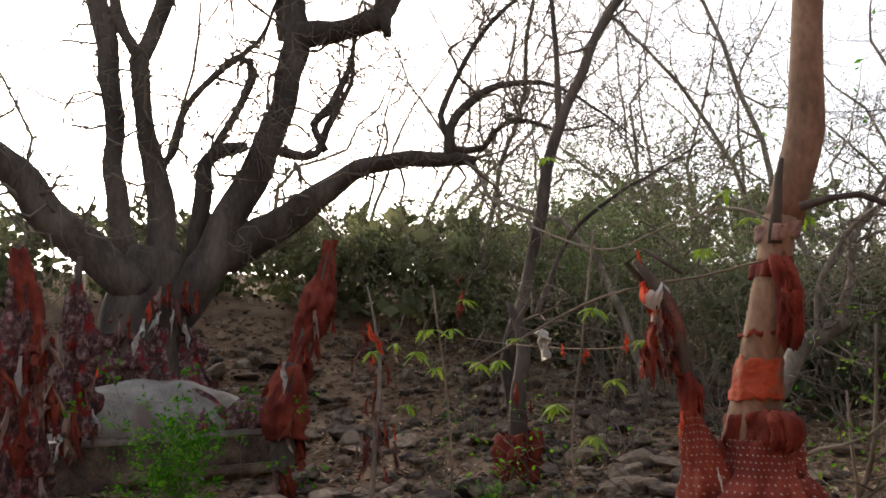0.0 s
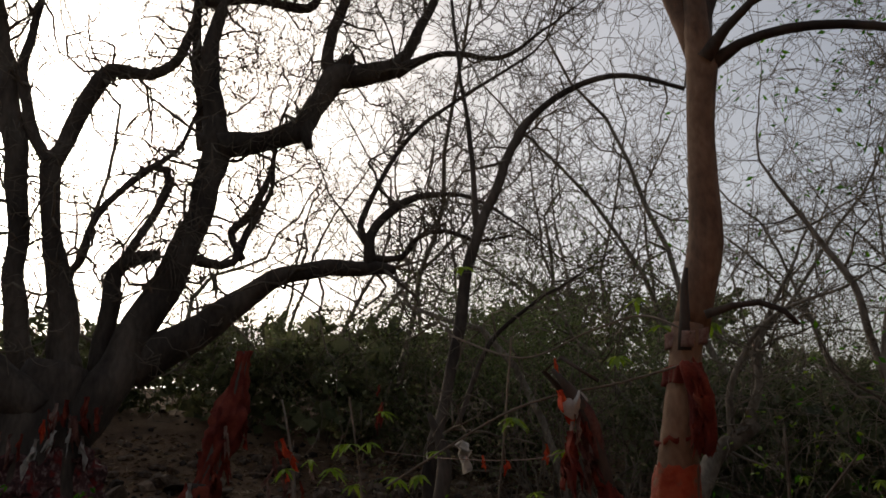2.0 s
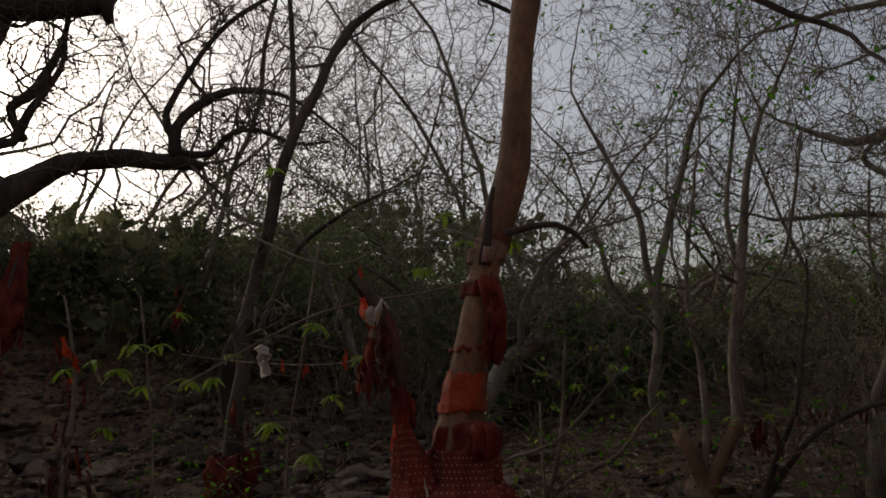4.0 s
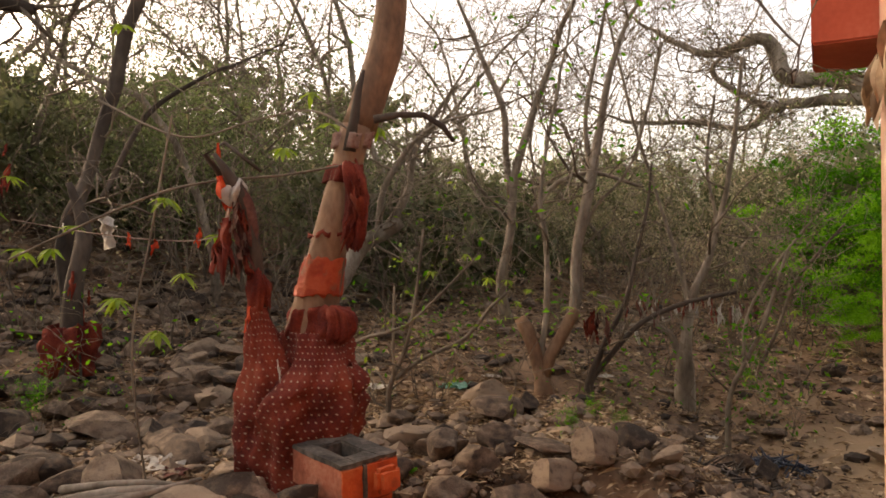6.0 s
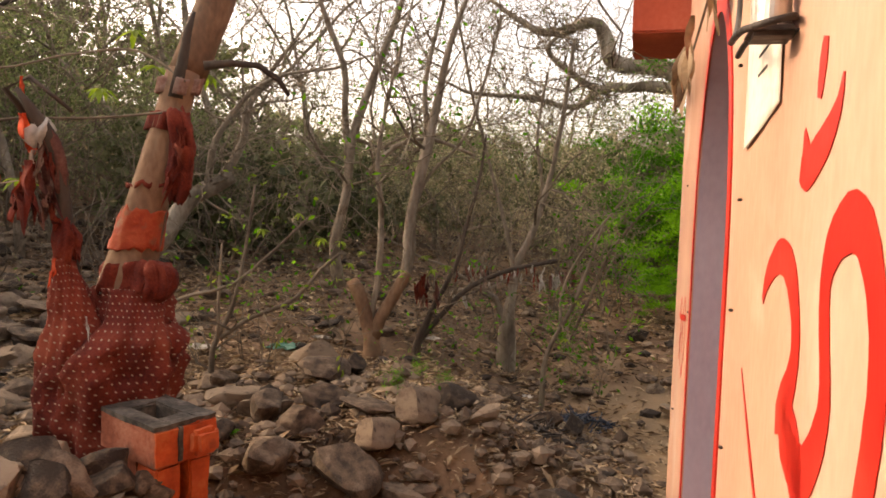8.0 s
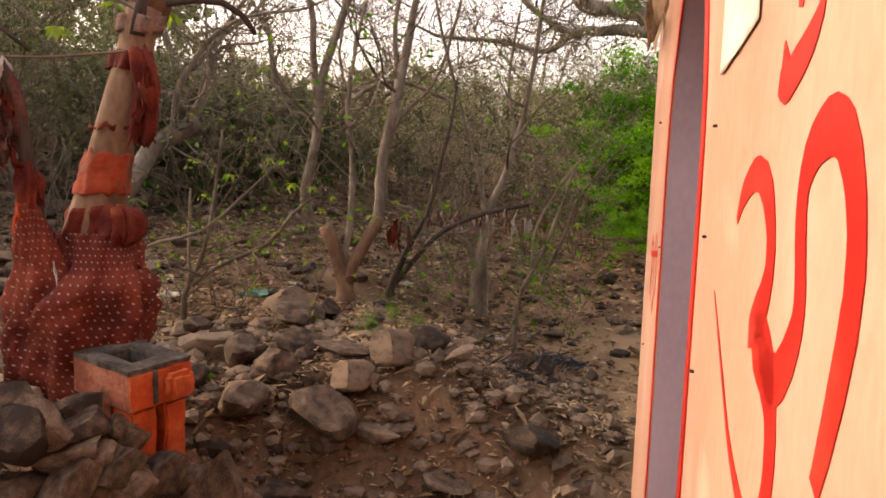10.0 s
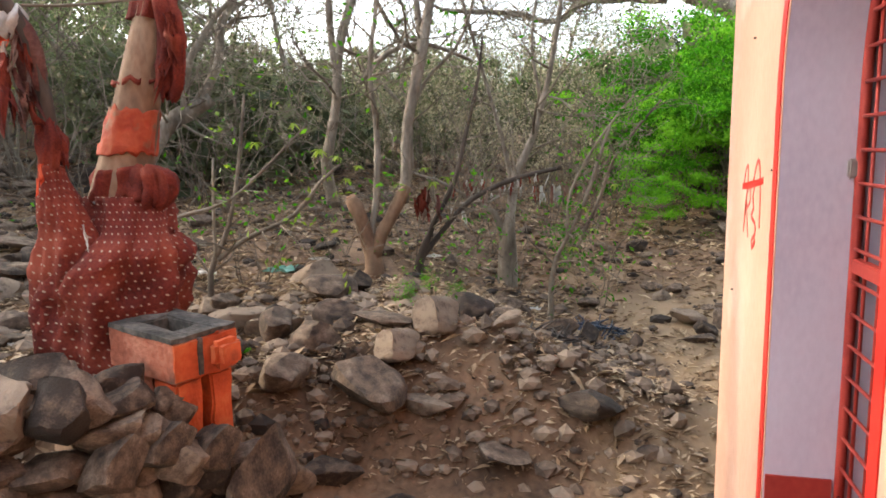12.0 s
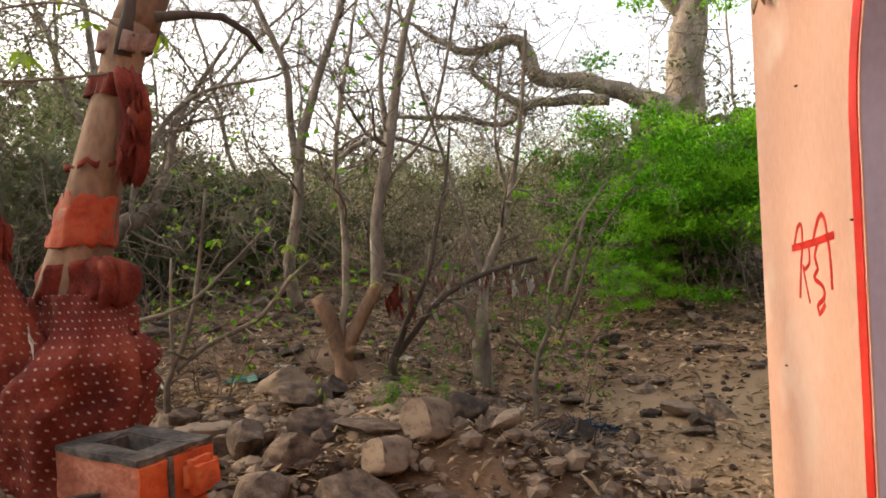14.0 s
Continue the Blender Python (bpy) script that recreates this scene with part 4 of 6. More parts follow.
def scatter(makers, spots):
    """Each maker's thing stands at its first spot; the rest are copies."""
    rng = np.random.default_rng(77)
    for i, (x, y, s) in enumerate(spots):
        ob = makers[i % len(makers)]
        m = pose(x, y, height(x, y), 0, 0, rng.uniform(0, 360)) @ Matrix.Scale(s, 4)
        if i < len(makers):
            ob.matrix_basis = m
        else:
            c = copy_thing(ob, pose(0, 0, 0))
            c.matrix_basis = m


def polar(left, r):
    return -r * math.sin(radians(left)), r * math.cos(radians(left))


rng = np.random.default_rng(21)
dark = [bush("scrub_bush", 30 + i, "dense dark green scrub bush", "bush", "scrub thicket", LEAF_DARK, 2.7, 1.6, 5, 0.095, 2750) for i in range(4)]
spots = []
for left in np.arange(-44, 90, 4.4):
    for r in (11.0, 13.5, 19.0):
        if (left < 22 and r < 12) or (r > 15 and left > 60):
            continue
        tall = rng.uniform(0.38, 0.62) if left > 22 else rng.uniform(0.5, 0.75)
        x, y = polar(left + rng.uniform(-1.5, 1.5), r + rng.uniform(-0.8, 0.8) + (1.0 if left < 5 else 0))
        spots.append((x, y, tall * (1.25 if r > 15 else 1.0)))
for left in np.arange(140, 300, 14.0):                   # unseen bushes added behind the camera: close the clearing, cut skylight on the foreground
    x, y = polar(left, rng.uniform(6.5, 8.5))
    spots.append((x, y, rng.uniform(1.6, 2.1)))
spots += [(*polar(a, r), k) for a, r, k in ((3.0, 9.3, 0.6), (-1.0, 9.8, 0.55), (7.0, 9.0, 0.62), (11.0, 9.6, 0.65), (-6.0, 11.2, 0.6), (-11.0, 11.6, 0.6), (-17.0, 11.4, 0.62), (-23.0, 10.6, 0.7), (-28.0, 10.8, 0.85), (-33.0, 10.4, 0.95))]
spots += [(-6.6, 8.6, 0.75), (-5.5, 9.4, 0.75), (-7.8, 8.0, 0.6), (-4.6, 9.8, 0.6), (-6.9, 9.9, 0.8)]
scatter(dark, spots)
dry = [bush("dry_bush", 50 + i, "dusty half-bare brown bush", "bush", "dry scrub", LEAF_DRY, 2.2, 1.3, 7, 0.065, 2600, 2, False) for i in range(3)]
spots = []
for left in np.arange(-42, 22, 3.0):
    x, y = polar(left + rng.uniform(-1, 1), rng.uniform(9.0, 13.0))
    spots.append((x, y, rng.uniform(0.5, 0.85)))
scatter(dry, spots)


def bare_tree(seed, tall, label):
    rng = np.random.default_rng(seed)
    t = thing("bare_tree", label, "tree", "bare woods")
    v, f, tv, tf, tips = [], [], [], [], []
    for s in range(int(rng.integers(1, 3))):
        pts, p, w = [], np.array((rng.normal(0, 0.08), rng.normal(0, 0.08), -0.1)), unit(np.array((rng.normal(0, 0.2), rng.normal(0, 0.2), 1)))
        n = 12
        for i in range(n + 1):
            pts.append(p.copy())
            w = unit(w + rng.normal(0, 0.27, 3) + (0, 0, 0.12))
            p = p + w * tall / n
        r0 = 0.034 * tall / 6
        rad = [r0 * (1.15 - 0.95 * i / n) for i in range(n + 1)]
        tube(pts, rad, 7, v, f, 0.1, seed)
        for i in range(4, n + 1):
            for _ in range(2 if i % 2 else 1):
                wv = unit(unit(pts[i] - pts[i - 1]) * 0.5 + rng.normal(0, 0.7, 3) + (0, 0, 0.15))
                sprout(rng, pts[i], wv, tall * rng.uniform(0.16, 0.38), max(rad[i] * 0.5, 0.007), 3, tv, tf, tips, 1.7, 0.14, 4, (1, 3), 1.1, 0.0045)
    part("trunk", (v, f), BARK_PALE, t)
    tagged(part("crown", (tv, tf), TWIG, t), kind="stuff")
    return t


woods = [bare_tree(60 + i, 8.0, "slender bare grey tree with a haze of twigs") for i in range(5)]
spots = []
for left in np.arange(-36, 80, 3.4):
    for r in (9.8, 12.2, 15.0):
        if (r < 10 and (left > 20 or left < -14)) or rng.random() < (0.55 if left < 9 else 0.45):
            continue
        x, y = polar(left + rng.uniform(-1.4, 1.4), r + rng.uniform(-1.2, 1.2))
        spots.append((x, y, rng.uniform(0.6, 1.05)))
scatter(woods, spots)


# ---- painted signs on the wall ----
def painted(name, strokes, label, category):
    top = thing(name, label, category, at=WALL @ Vector((strokes[0][0][0], 0, strokes[0][0][1])))
    for st in strokes:
        under(ribbon(st, RED_PAINT, "stroke", None, 0.001), top)
    return top


painted("painted_symbol", [
    [(-1.0, 1.438, 0.01), (-1.024, 1.466, 0.026), (-1.083, 1.489, 0.034), (-1.134, 1.478, 0.036), (-1.166, 1.442, 0.032), (-1.172, 1.408, 0.032), (-1.157, 1.38, 0.04), (-1.135, 1.352, 0.06), (-1.14, 1.336, 0.07)],
    [(-1.13, 1.36, 0.05), (-1.155, 1.342, 0.064), (-1.19, 1.326, 0.056), (-1.216, 1.297, 0.041), (-1.225, 1.263, 0.037), (-1.22, 1.222, 0.034), (-1.195, 1.186, 0.03), (-1.15, 1.176, 0.026), (-1.1, 1.188, 0.02), (-1.041, 1.215, 0.014), (-0.981, 1.259, 0.011), (-0.929, 1.299, 0.009), (-0.874, 1.341, 0.005)],
    [(-1.16, 1.335, 0.04), (-1.215, 1.326, 0.044), (-1.25, 1.348, 0.04), (-1.274, 1.383, 0.033), (-1.274, 1.41, 0.029), (-1.264, 1.443, 0.028), (-1.259, 1.476, 0.03), (-1.27, 1.5, 0.036), (-1.294, 1.516, 0.04), (-1.323, 1.522, 0.04), (-1.348, 1.514, 0.038), (-1.364, 1.498, 0.036), (-1.378, 1.473, 0.034), (-1.385, 1.447, 0.033), (-1.386, 1.42, 0.034), (-1.379, 1.385, 0.034), (-1.37, 1.355, 0.032), (-1.36, 1.325, 0.028), (-1.347, 1.292, 0.022)],
    [(-1.276, 1.624, 0.004), (-1.268, 1.604, 0.018), (-1.244, 1.586, 0.028), (-1.207, 1.572, 0.034), (-1.177, 1.563, 0.034), (-1.152, 1.566, 0.022)],
    [(-1.162, 1.598, 0.006), (-1.17, 1.578, 0.03)],
    [(-1.217, 1.662, 0.016), (-1.212, 1.643, 0.026), (-1.206, 1.617, 0.014)],
], "large sacred syllable brushed in bright red paint", "sign")
WORD_STROKES = [
    [(0.420, 1.246, 0.017), (0.278, 1.258, 0.017), (0.150, 1.273, 0.017)],
    [(0.400, 1.254, 0.0115), (0.375, 1.293, 0.0115), (0.348, 1.300, 0.0115), (0.344, 1.260, 0.0115), (0.362, 1.202, 0.0115), (0.377, 1.128, 0.0115)],
    [(0.304, 1.249, 0.009), (0.302, 1.215, 0.009), (0.335, 1.197, 0.009), (0.349, 1.204, 0.009), (0.311, 1.121, 0.009)],
    [(0.244, 1.261, 0.0115), (0.268, 1.227, 0.0115), (0.251, 1.200, 0.0115), (0.279, 1.180, 0.0115), (0.226, 1.163, 0.0115), (0.222, 1.139, 0.0115), (0.264, 1.118, 0.0115), (0.255, 1.100, 0.0115), (0.216, 1.125, 0.0115)],
    [(0.278, 1.258, 0.0115), (0.232, 1.313, 0.0115), (0.203, 1.312, 0.0115), (0.186, 1.266, 0.0115), (0.176, 1.218, 0.0115), (0.173, 1.158, 0.0115)],
]
painted("painted_word", WORD_STROKES, "small brushed red Devanagari word on the pier", "sign")


def build_paper():
    """A torn notice hanging on the wall, curled at its foot, with rows of faint print."""
    top = thing("torn_notice", "torn sun-bleached paper notice with illegible print", "poster", at=WALL @ Vector((-0.85, 0, 1.7)))
    cols, rows = 7, 16
    verts, faces = [], []
    for j in range(rows + 1):
        z = 1.95 - 0.35 * j / rows
        for i in range(cols + 1):
            s = -0.79 - 0.24 * i / cols
            low = 1.615 + 0.03 * max(0.0, (i - 1) / cols)
            zz = max(z, low)
            curl = 0.0022 + 0.001 * max(0, (1.75 - zz)) * 4 + 0.0008 * noise.noise(Vector((s * 9, zz * 9, 0)))
            verts.append(tuple(WALL @ Vector((s - 0.05 * (1.95 - zz), curl, zz))))
    for j in range(rows):
        for i in range(cols):
            a = j * (cols + 1) + i
            faces.append((a, a + 1, a + cols + 2, a + cols + 1))
    ob = under(part("sheet", (verts, faces), PAPER), top)
    sol = ob.modifiers.new("thick", "SOLIDIFY")
    sol.thickness = 0.0012
    for k in range(6):
        z = 1.80 - 0.022 * k
        under(part("print_line", box(-0.98 + 0.02 * (k % 2), 0.0025, z, -0.9, 0.0042, z + 0.003, WALL), DARK_IRON), top)
    return top


build_paper()


def cable(name, pts, r, mat, label, category, sides=8, group=""):
    line = smooth_line([(*p, r) for p in pts], 0.02)
    verts, faces = [], []
    tube(line[:, :3], line[:, 3], sides, verts, faces)
    return tagged(part(name, (verts, faces), mat), label, category, group)


def W(s, q, z):
    return tuple(WALL @ Vector((s, q, z)))


def build_pipe():
    top = thing("steel_pipe", "short galvanised pipe fixed upright on the wall", "pipe", at=W(-1.09, 0.02, 1.69))
    bm = bmesh.new()
    bmesh.ops.create_cone(bm, cap_ends=True, segments=24, radius1=0.016, radius2=0.016, depth=0.5, matrix=Matrix.Translation(W(-1.09, 0.02, 1.94)))
    bmesh.ops.bevel(bm, geom=[e for e in bm.edges if len(e.link_faces) == 2 and e.calc_face_angle(0) > 1], offset=0.002, segments=2, affect="EDGES")
    under(part("tube", bm, ZINC), top)
    under(part("end_ring", box(-1.112, 0.0, 1.689, -1.068, 0.042, 1.699, WALL, 0.004), DARK_IRON), top)


build_pipe()
cable("black_cable", [W(-0.74, 0.012, 2.0), W(-0.79, 0.016, 1.82), W(-0.9, 0.03, 1.745), W(-0.99, 0.045, 1.71), W(-1.1, 0.045, 1.697), W(-1.13, 0.01, 1.7), W(-1.05, 0.004, 1.715), W(-0.96, 0.02, 1.725), W(-0.92, 0.03, 1.71)], 0.0035, DARK_IRON, "black cable looped round the steel pipe", "cable")


def build_garland():
    """Dry mango leaves hung on a string along the top of the doorway."""
    top = thing("leaf_garland", "string of shrivelled brown leaves over the doorway", "garland", at=W(0.3, 0.01, 2.0))
    verts, faces = [], []
    line = smooth_line([(*W(0.58, 0.012, 2.02), 0.003), (*W(0.3, 0.015, 1.97), 0.003), (*W(-0.1, 0.02, 1.95), 0.003), (*W(-0.6, 0.015, 1.99), 0.003)], 0.04)
    tube(line[:, :3], line[:, 3], 5, verts, faces)
    under(part("string", (verts, faces), TWIG), top)
    rng = np.random.default_rng(8)
    for k in range(26):
        p = line[int(rng.integers(0, len(line)))][:3] if k > 9 else line[int(rng.integers(0, 8))][:3]
        L, w = rng.uniform(0.1, 0.17), rng.uniform(0.012, 0.02)
        lv, lf = [], []
        drift = rng.normal(0, 0.2, 2)
        for j in range(7):
            t = j / 6
            c = p + np.array((drift[0] * L * t * 0.4, drift[1] * L * t * 0.4, -L * t))
            half = w * math.sin(math.pi * min(0.98, 0.06 + 0.94 * t)) + 0.001
            tw = t * 2.5 + k
            d = np.array((math.cos(tw), math.sin(tw), 0))
            c = c + np.array((-0.906, 0.423, 0)) * 0.02
            for sgn, lift in ((-1, 0.4), (0, 0), (1, 0.4)):
                lv.append(tuple(c + d * half * sgn + np.array((-d[1], d[0], 0)) * half * lift))
        for j in range(6):
            a = 3 * j
            lf += [(a, a + 1, a + 4, a + 3), (a + 1, a + 2, a + 5, a + 4)]
        under(part("leaf", (lv, lf), LITTER), top)


build_garland()


# ---- stones ----
def stone_mesh(seed, flat=0.7, blocky=0.5):
    """A faceted field stone about 1 m across: a sphere cut by random planes, edges worn."""
    rng = np.random.default_rng(seed)
    bm = bmesh.new()
    bmesh.ops.create_icosphere(bm, subdivisions=3, radius=0.62)
    cuts = [unit(rng.normal(0, 1, 3)) for _ in range(11)]
    dist = rng.uniform(0.25, 0.43, 11)
    off = Vector(rng.uniform(-9, 9, 3))
    for v in bm.verts:
        p = np.array(v.co)
        for c, d in zip(cuts, dist):
            e = p.dot(c) - d
            if e > 0:
                p = p - c * e * 0.91
        v.co = Vector(p)
        v.co += v.co.normalized() * (0.05 * noise.noise(v.co * 3 + off) + 0.018 * noise.noise(v.co * 9 + off))
        v.co.z *= flat
        v.co.y *= 1 - 0.3 * blocky * rng.uniform(0.99, 1)
    me = bpy.data.meshes.new("stone")
    bm.to_mesh(me)
    bm.free()
    me.materials.append(STONE)
    me.polygons.foreach_set("use_smooth", [True] * len(me.polygons))
    me.set_sharp_from_angle(angle=radians(30))
    return me


STONES = [stone_mesh(100 + i, 0.55 + 0.06 * (i % 5), 0.3 + 0.1 * (i % 4)) for i in range(12)]


def build_stone_wall():
    """Dry-stone edge of the raised bed at the tree's foot."""
    top = thing("stone_wall", "rough dry-stone retaining wall of brown stones", "wall", at=(-0.8, 2.2, 0))
    rng = np.random.default_rng(12)
    foot = smooth_line([(-1.75, 1.55, 0), (-1.3, 1.9, 0), (-0.85, 2.16, 0), (-0.5, 2.3, 0), (-0.25, 2.5, 0), (-0.12, 2.75, 0)], 0.02)
    seg = np.concatenate([[0], np.cumsum(np.linalg.norm(np.diff(foot, axis=0), axis=1))])
    z = -0.02
    while z < 0.66:
        h = rng.uniform(0.1, 0.15)
        s = rng.uniform(-0.1, 0.05)
        end = seg[-1] - max(0.0, z - 0.1) * 1.75
        while s < end:
            w = rng.uniform(0.13, 0.27)
            i = int(np.clip(np.searchsorted(seg, s + w / 2), 1, len(foot) - 1))
            p, d = foot[i], unit(foot[i] - foot[i - 1])
            inw = np.array((-d[1], d[0], 0))
            zz = z + rng.normal(0, 0.012)
            c = p + inw * (0.07 + zz * 0.16 + rng.normal(0, 0.022))
            ob = new("stone", STONES[int(rng.integers(0, 12))])
            ob.matrix_basis = pose(c[0], c[1], zz + h / 2, rng.normal(0, 10), rng.normal(0, 10), math.degrees(math.atan2(d[1], d[0])) + rng.normal(0, 14)) @ Matrix.Diagonal((w * 1.16, rng.uniform(0.24, 0.32), h * 1.75, 1))
            under(ob, top)
            s += w * 0.93
        z += h * 0.88
    # loose cap stones
    for x, y, zz, w, h, a in ((-0.83, 2.36, 0.735, 0.26, 0.15, 15), (-0.74, 2.31, 0.69, 0.25, 0.17, 20), (-0.585, 2.37, 0.66, 0.15, 0.12, 5), (-0.5, 2.44, 0.63, 0.12, 0.1, 40), (-1.05, 2.17, 0.52, 0.36, 0.3, 20), (-0.92, 2.24, 0.6, 0.2, 0.06, 25), (-0.5, 2.37, 0.52, 0.2, 0.16, 60), (-0.4, 2.44, 0.46, 0.16, 0.16, 20), (-0.62, 2.3, 0.5, 0.2, 0.2, 70), (-0.62, 2.4, 0.56, 0.24, 0.18, -20), (-0.92, 2.3, 0.7, 0.3, 0.2, 20), (-0.75, 2.28, 0.66, 0.26, 0.22, -10), (-0.58, 2.36, 0.58, 0.18, 0.13, 35), (-0.45, 2.38, 0.46, 0.2, 0.14, 10), (-1.2, 2.1, 0.7, 0.3, 0.14, 50), (-0.24, 2.52, 0.32, 0.26, 0.36, 80), (-1.45, 1.98, 0.58, 0.34, 0.18, 10),
                              (-0.63, 2.44, 0.66, 0.19, 0.13, 10), (-0.5, 2.46, 0.57, 0.2, 0.14, 30), (-0.38, 2.43, 0.47, 0.2, 0.18, 60), (-0.32, 2.5, 0.4, 0.22, 0.2, 20)):
        ob = new("stone", STONES[int(w * 100) % 12])
        ob.matrix_basis = pose(x, y, zz, 8, -12, a) @ Matrix.Diagonal((w * 1.1, w * 0.95, h * 1.5, 1))
        under(ob, top)
    return top


build_stone_wall()


def rock(x, y, size, tall=1.0, sink=0.25, turn=None, k=None, z=None):
    rng = rock.rng
    ob = new("rock", STONES[int(rng.integers(0, 12)) if k is None else k])
    h = size * tall
    base = height(x, y) if z is None else z
    ob.matrix_basis = pose(x, y, base + h * (0.36 - sink * 0.5), rng.normal(0, 9), rng.normal(0, 9), rng.uniform(0, 360) if turn is None else turn) @ Matrix.Diagonal((size * 1.15, size * rng.uniform(0.85, 1.15), h * 1.2, 1))
    return tagged(ob, "weathered brown field stone half sunk in soil", "rock", "field stones")


rock.rng = np.random.default_rng(31)
BIG = ((-1.13, 3.25, 0.34, 0.7), (-0.37, 3.95, 0.36, 0.65), (-0.22, 3.66, 0.33, 0.75), (0.16, 3.22, 0.4, 0.95), (0.10, 4.25, 0.34, 0.9), (-0.03, 2.95, 0.26, 0.8),
       (0.72, 3.68, 0.28, 0.9), (0.5, 3.5, 0.34, 0.8), (0.84, 3.48, 0.24, 0.9), (1.36, 4.15, 0.3, 0.7), (1.55, 4.2, 0.26, 1.0), (0.3, 3.36, 0.3, 0.7), (0.02, 4.75, 0.4, 0.8),
       (0.28, 3.62, 0.34, 0.5), (0.66, 2.98, 0.34, 0.3), (1.05, 3.05, 0.4, 0.45), (0.22, 2.86, 0.24, 0.7), (0.05, 2.8, 0.2, 0.8), (-0.2, 3.2, 0.3, 0.8), (0.4, 3.15, 0.26, 0.7),
       (-0.05, 3.5, 0.28, 0.8), (0.1, 3.85, 0.3, 0.7), (-0.55, 4.3, 0.3, 0.6), (-0.9, 4.0, 0.36, 0.6), (0.24, 4.45, 0.28, 0.9), (0.45, 4.1, 0.22, 0.8), (2.0, 5.3, 0.22, 0.8),
       (2.6, 5.3, 0.2, 0.7), (1.2, 4.6, 0.2, 0.8), (-1.5, 3.6, 0.34, 0.6), (-1.75, 3.1, 0.3, 0.6), (-0.42, 3.35, 0.2, 0.8), (0.95, 4.0, 0.2, 0.9), (2.3, 4.2, 0.24, 0.5), (-0.1, 2.62, 0.2, 0.9), (0.32, 2.75, 0.18, 0.6))
for x, y, s, t in BIG:
    rock(x, y, s * 0.8, t)
rng = np.random.default_rng(32)
n = 0
while n < 210:
    left, r = rng.uniform(-32, 66), 3.2 + 6.8 * rng.random() ** 0.8
    x, y = polar(left, r)
    if noise.noise(Vector((x * 0.7, y * 0.7, 3))) < -0.25 or (x > 1.0 and r < 5.2 and rng.random() < 0.88) or (left < 6 and r > 6 and rng.random() < 0.4):
        continue
    s = rng.uniform(0.1, 0.24) * (1.45 if left > 12 else 1.0)
    rock(x, y, s, rng.uniform(0.5, 0.95))
    n += 1


n = 0
while n < 120:
    left, r = rng.uniform(12, 54), rng.uniform(3.9, 9.5)
    x, y = polar(left, r)
    if noise.noise(Vector((x * 0.9, y * 0.9, 5))) < -0.2:
        continue
    rock(x, y, rng.uniform(0.14, 0.34), rng.uniform(0.45, 0.8))
    n += 1


def rubble(name, count, seed, sizes, near, far, label, lefts=(-38, 70), power=0.6):
    """Small stones strewn on the ground, joined."""
    rng = np.random.default_rng(seed)
    bm = bmesh.new()
    bmesh.ops.create_icosphere(bm, subdivisions=1, radius=0.5)
    bv = np.array([v.co for v in bm.verts])
    bf = [[v.index for v in f.verts] for f in bm.faces]
    bm.free()
    verts, faces = [], []
    for _ in range(count):
        left, r = rng.uniform(*lefts), near + (far - near) * rng.random() ** power
        x, y = polar(left, r)
        s = sizes[0] + (sizes[1] - sizes[0]) * rng.random() ** 2.5
        if x - 0.28 * y > 0.7 and y < 5.2 and rng.random() < 0.5:      # the trodden path is swept
            continue
        p = bv * (1 + rng.normal(0, 0.16, bv.shape)) * s * (1, rng.uniform(0.6, 1), rng.uniform(0.4, 0.8))
        a = rng.uniform(0, 6.28)
        p = p @ np.array(((math.cos(a), math.sin(a), 0), (-math.sin(a), math.cos(a), 0), (0, 0, 1)))
        b = len(verts)
        z = height(x, y) + s * 0.08
        verts.extend(map(tuple, p + (x, y, z)))
        faces.extend([tuple(b + i for i in f) for f in bf])
    me = mesh_of(name, verts, faces, STONE, smooth=False)
    return tagged(new(name, me), label, "stones", kind="stuff")


rubble("gravel", 4400, 41, (0.015, 0.075), 2.75, 9.5, "small brown stones and gravel strewn over soil")
rubble("loose_rubble", 2300, 44, (0.02, 0.13), 2.8, 4.6, "broken brown stones covering the bank", (-26, 30), 0.8)
rubble("grit", 3200, 47, (0.008, 0.035), 2.5, 5.2, "crumbs of brown stone on the soil", (-40, 40), 0.7)
rubble("broken_stones", 1300, 48, (0.07, 0.22), 3.8, 10.5, "broken brown stones lying thick before the banyan", (12, 56), 0.8)
rubble("rubble", 1100, 42, (0.06, 0.17), 2.9, 12.0, "fist-sized brown stones scattered over the slope", power=0.8)


def litter(count, seed, near=2.7, far=10.7, size=1.0, name="leaf_litter"):
    rng = np.random.default_rng(seed)
    verts, faces = [], []
    for _ in range(count):
        left, r = rng.uniform(-38, 68), near + (far - near) * rng.random() ** 0.7
        x, y = polar(left, r)
        if noise.noise(Vector((x, y, 8))) < -0.62:
            continue
        if x - 0.28 * y > 0.7 and y < 5.2 and rng.random() < 0.6:
            continue
        L = rng.uniform(0.018, 0.06) * size
        a = rng.uniform(0, 6.28)
        d = np.array((math.cos(a), math.sin(a), rng.normal(0, 0.25))) * L
        s = np.array((-math.sin(a), math.cos(a), rng.normal(0, 0.3))) * L * rng.uniform(0.12, 0.4)
        c = np.array((x, y, height(x, y) + rng.uniform(0.006, 0.02)))
        b = len(verts)
        verts.extend([tuple(c - d), tuple(c + s + (0, 0, L * 0.2)), tuple(c + d), tuple(c - s + (0, 0, L * 0.2))])
        faces += [(b, b + 1, b + 2), (b, b + 2, b + 3)]
    return tagged(part(name, (verts, faces), LITTER), "dry brown fallen leaves and straw on soil", "leaf litter", kind="stuff")


litter(30000, 43)
litter(22000, 46, 2.5, 5.0, 0.5, "leaf_crumbs")


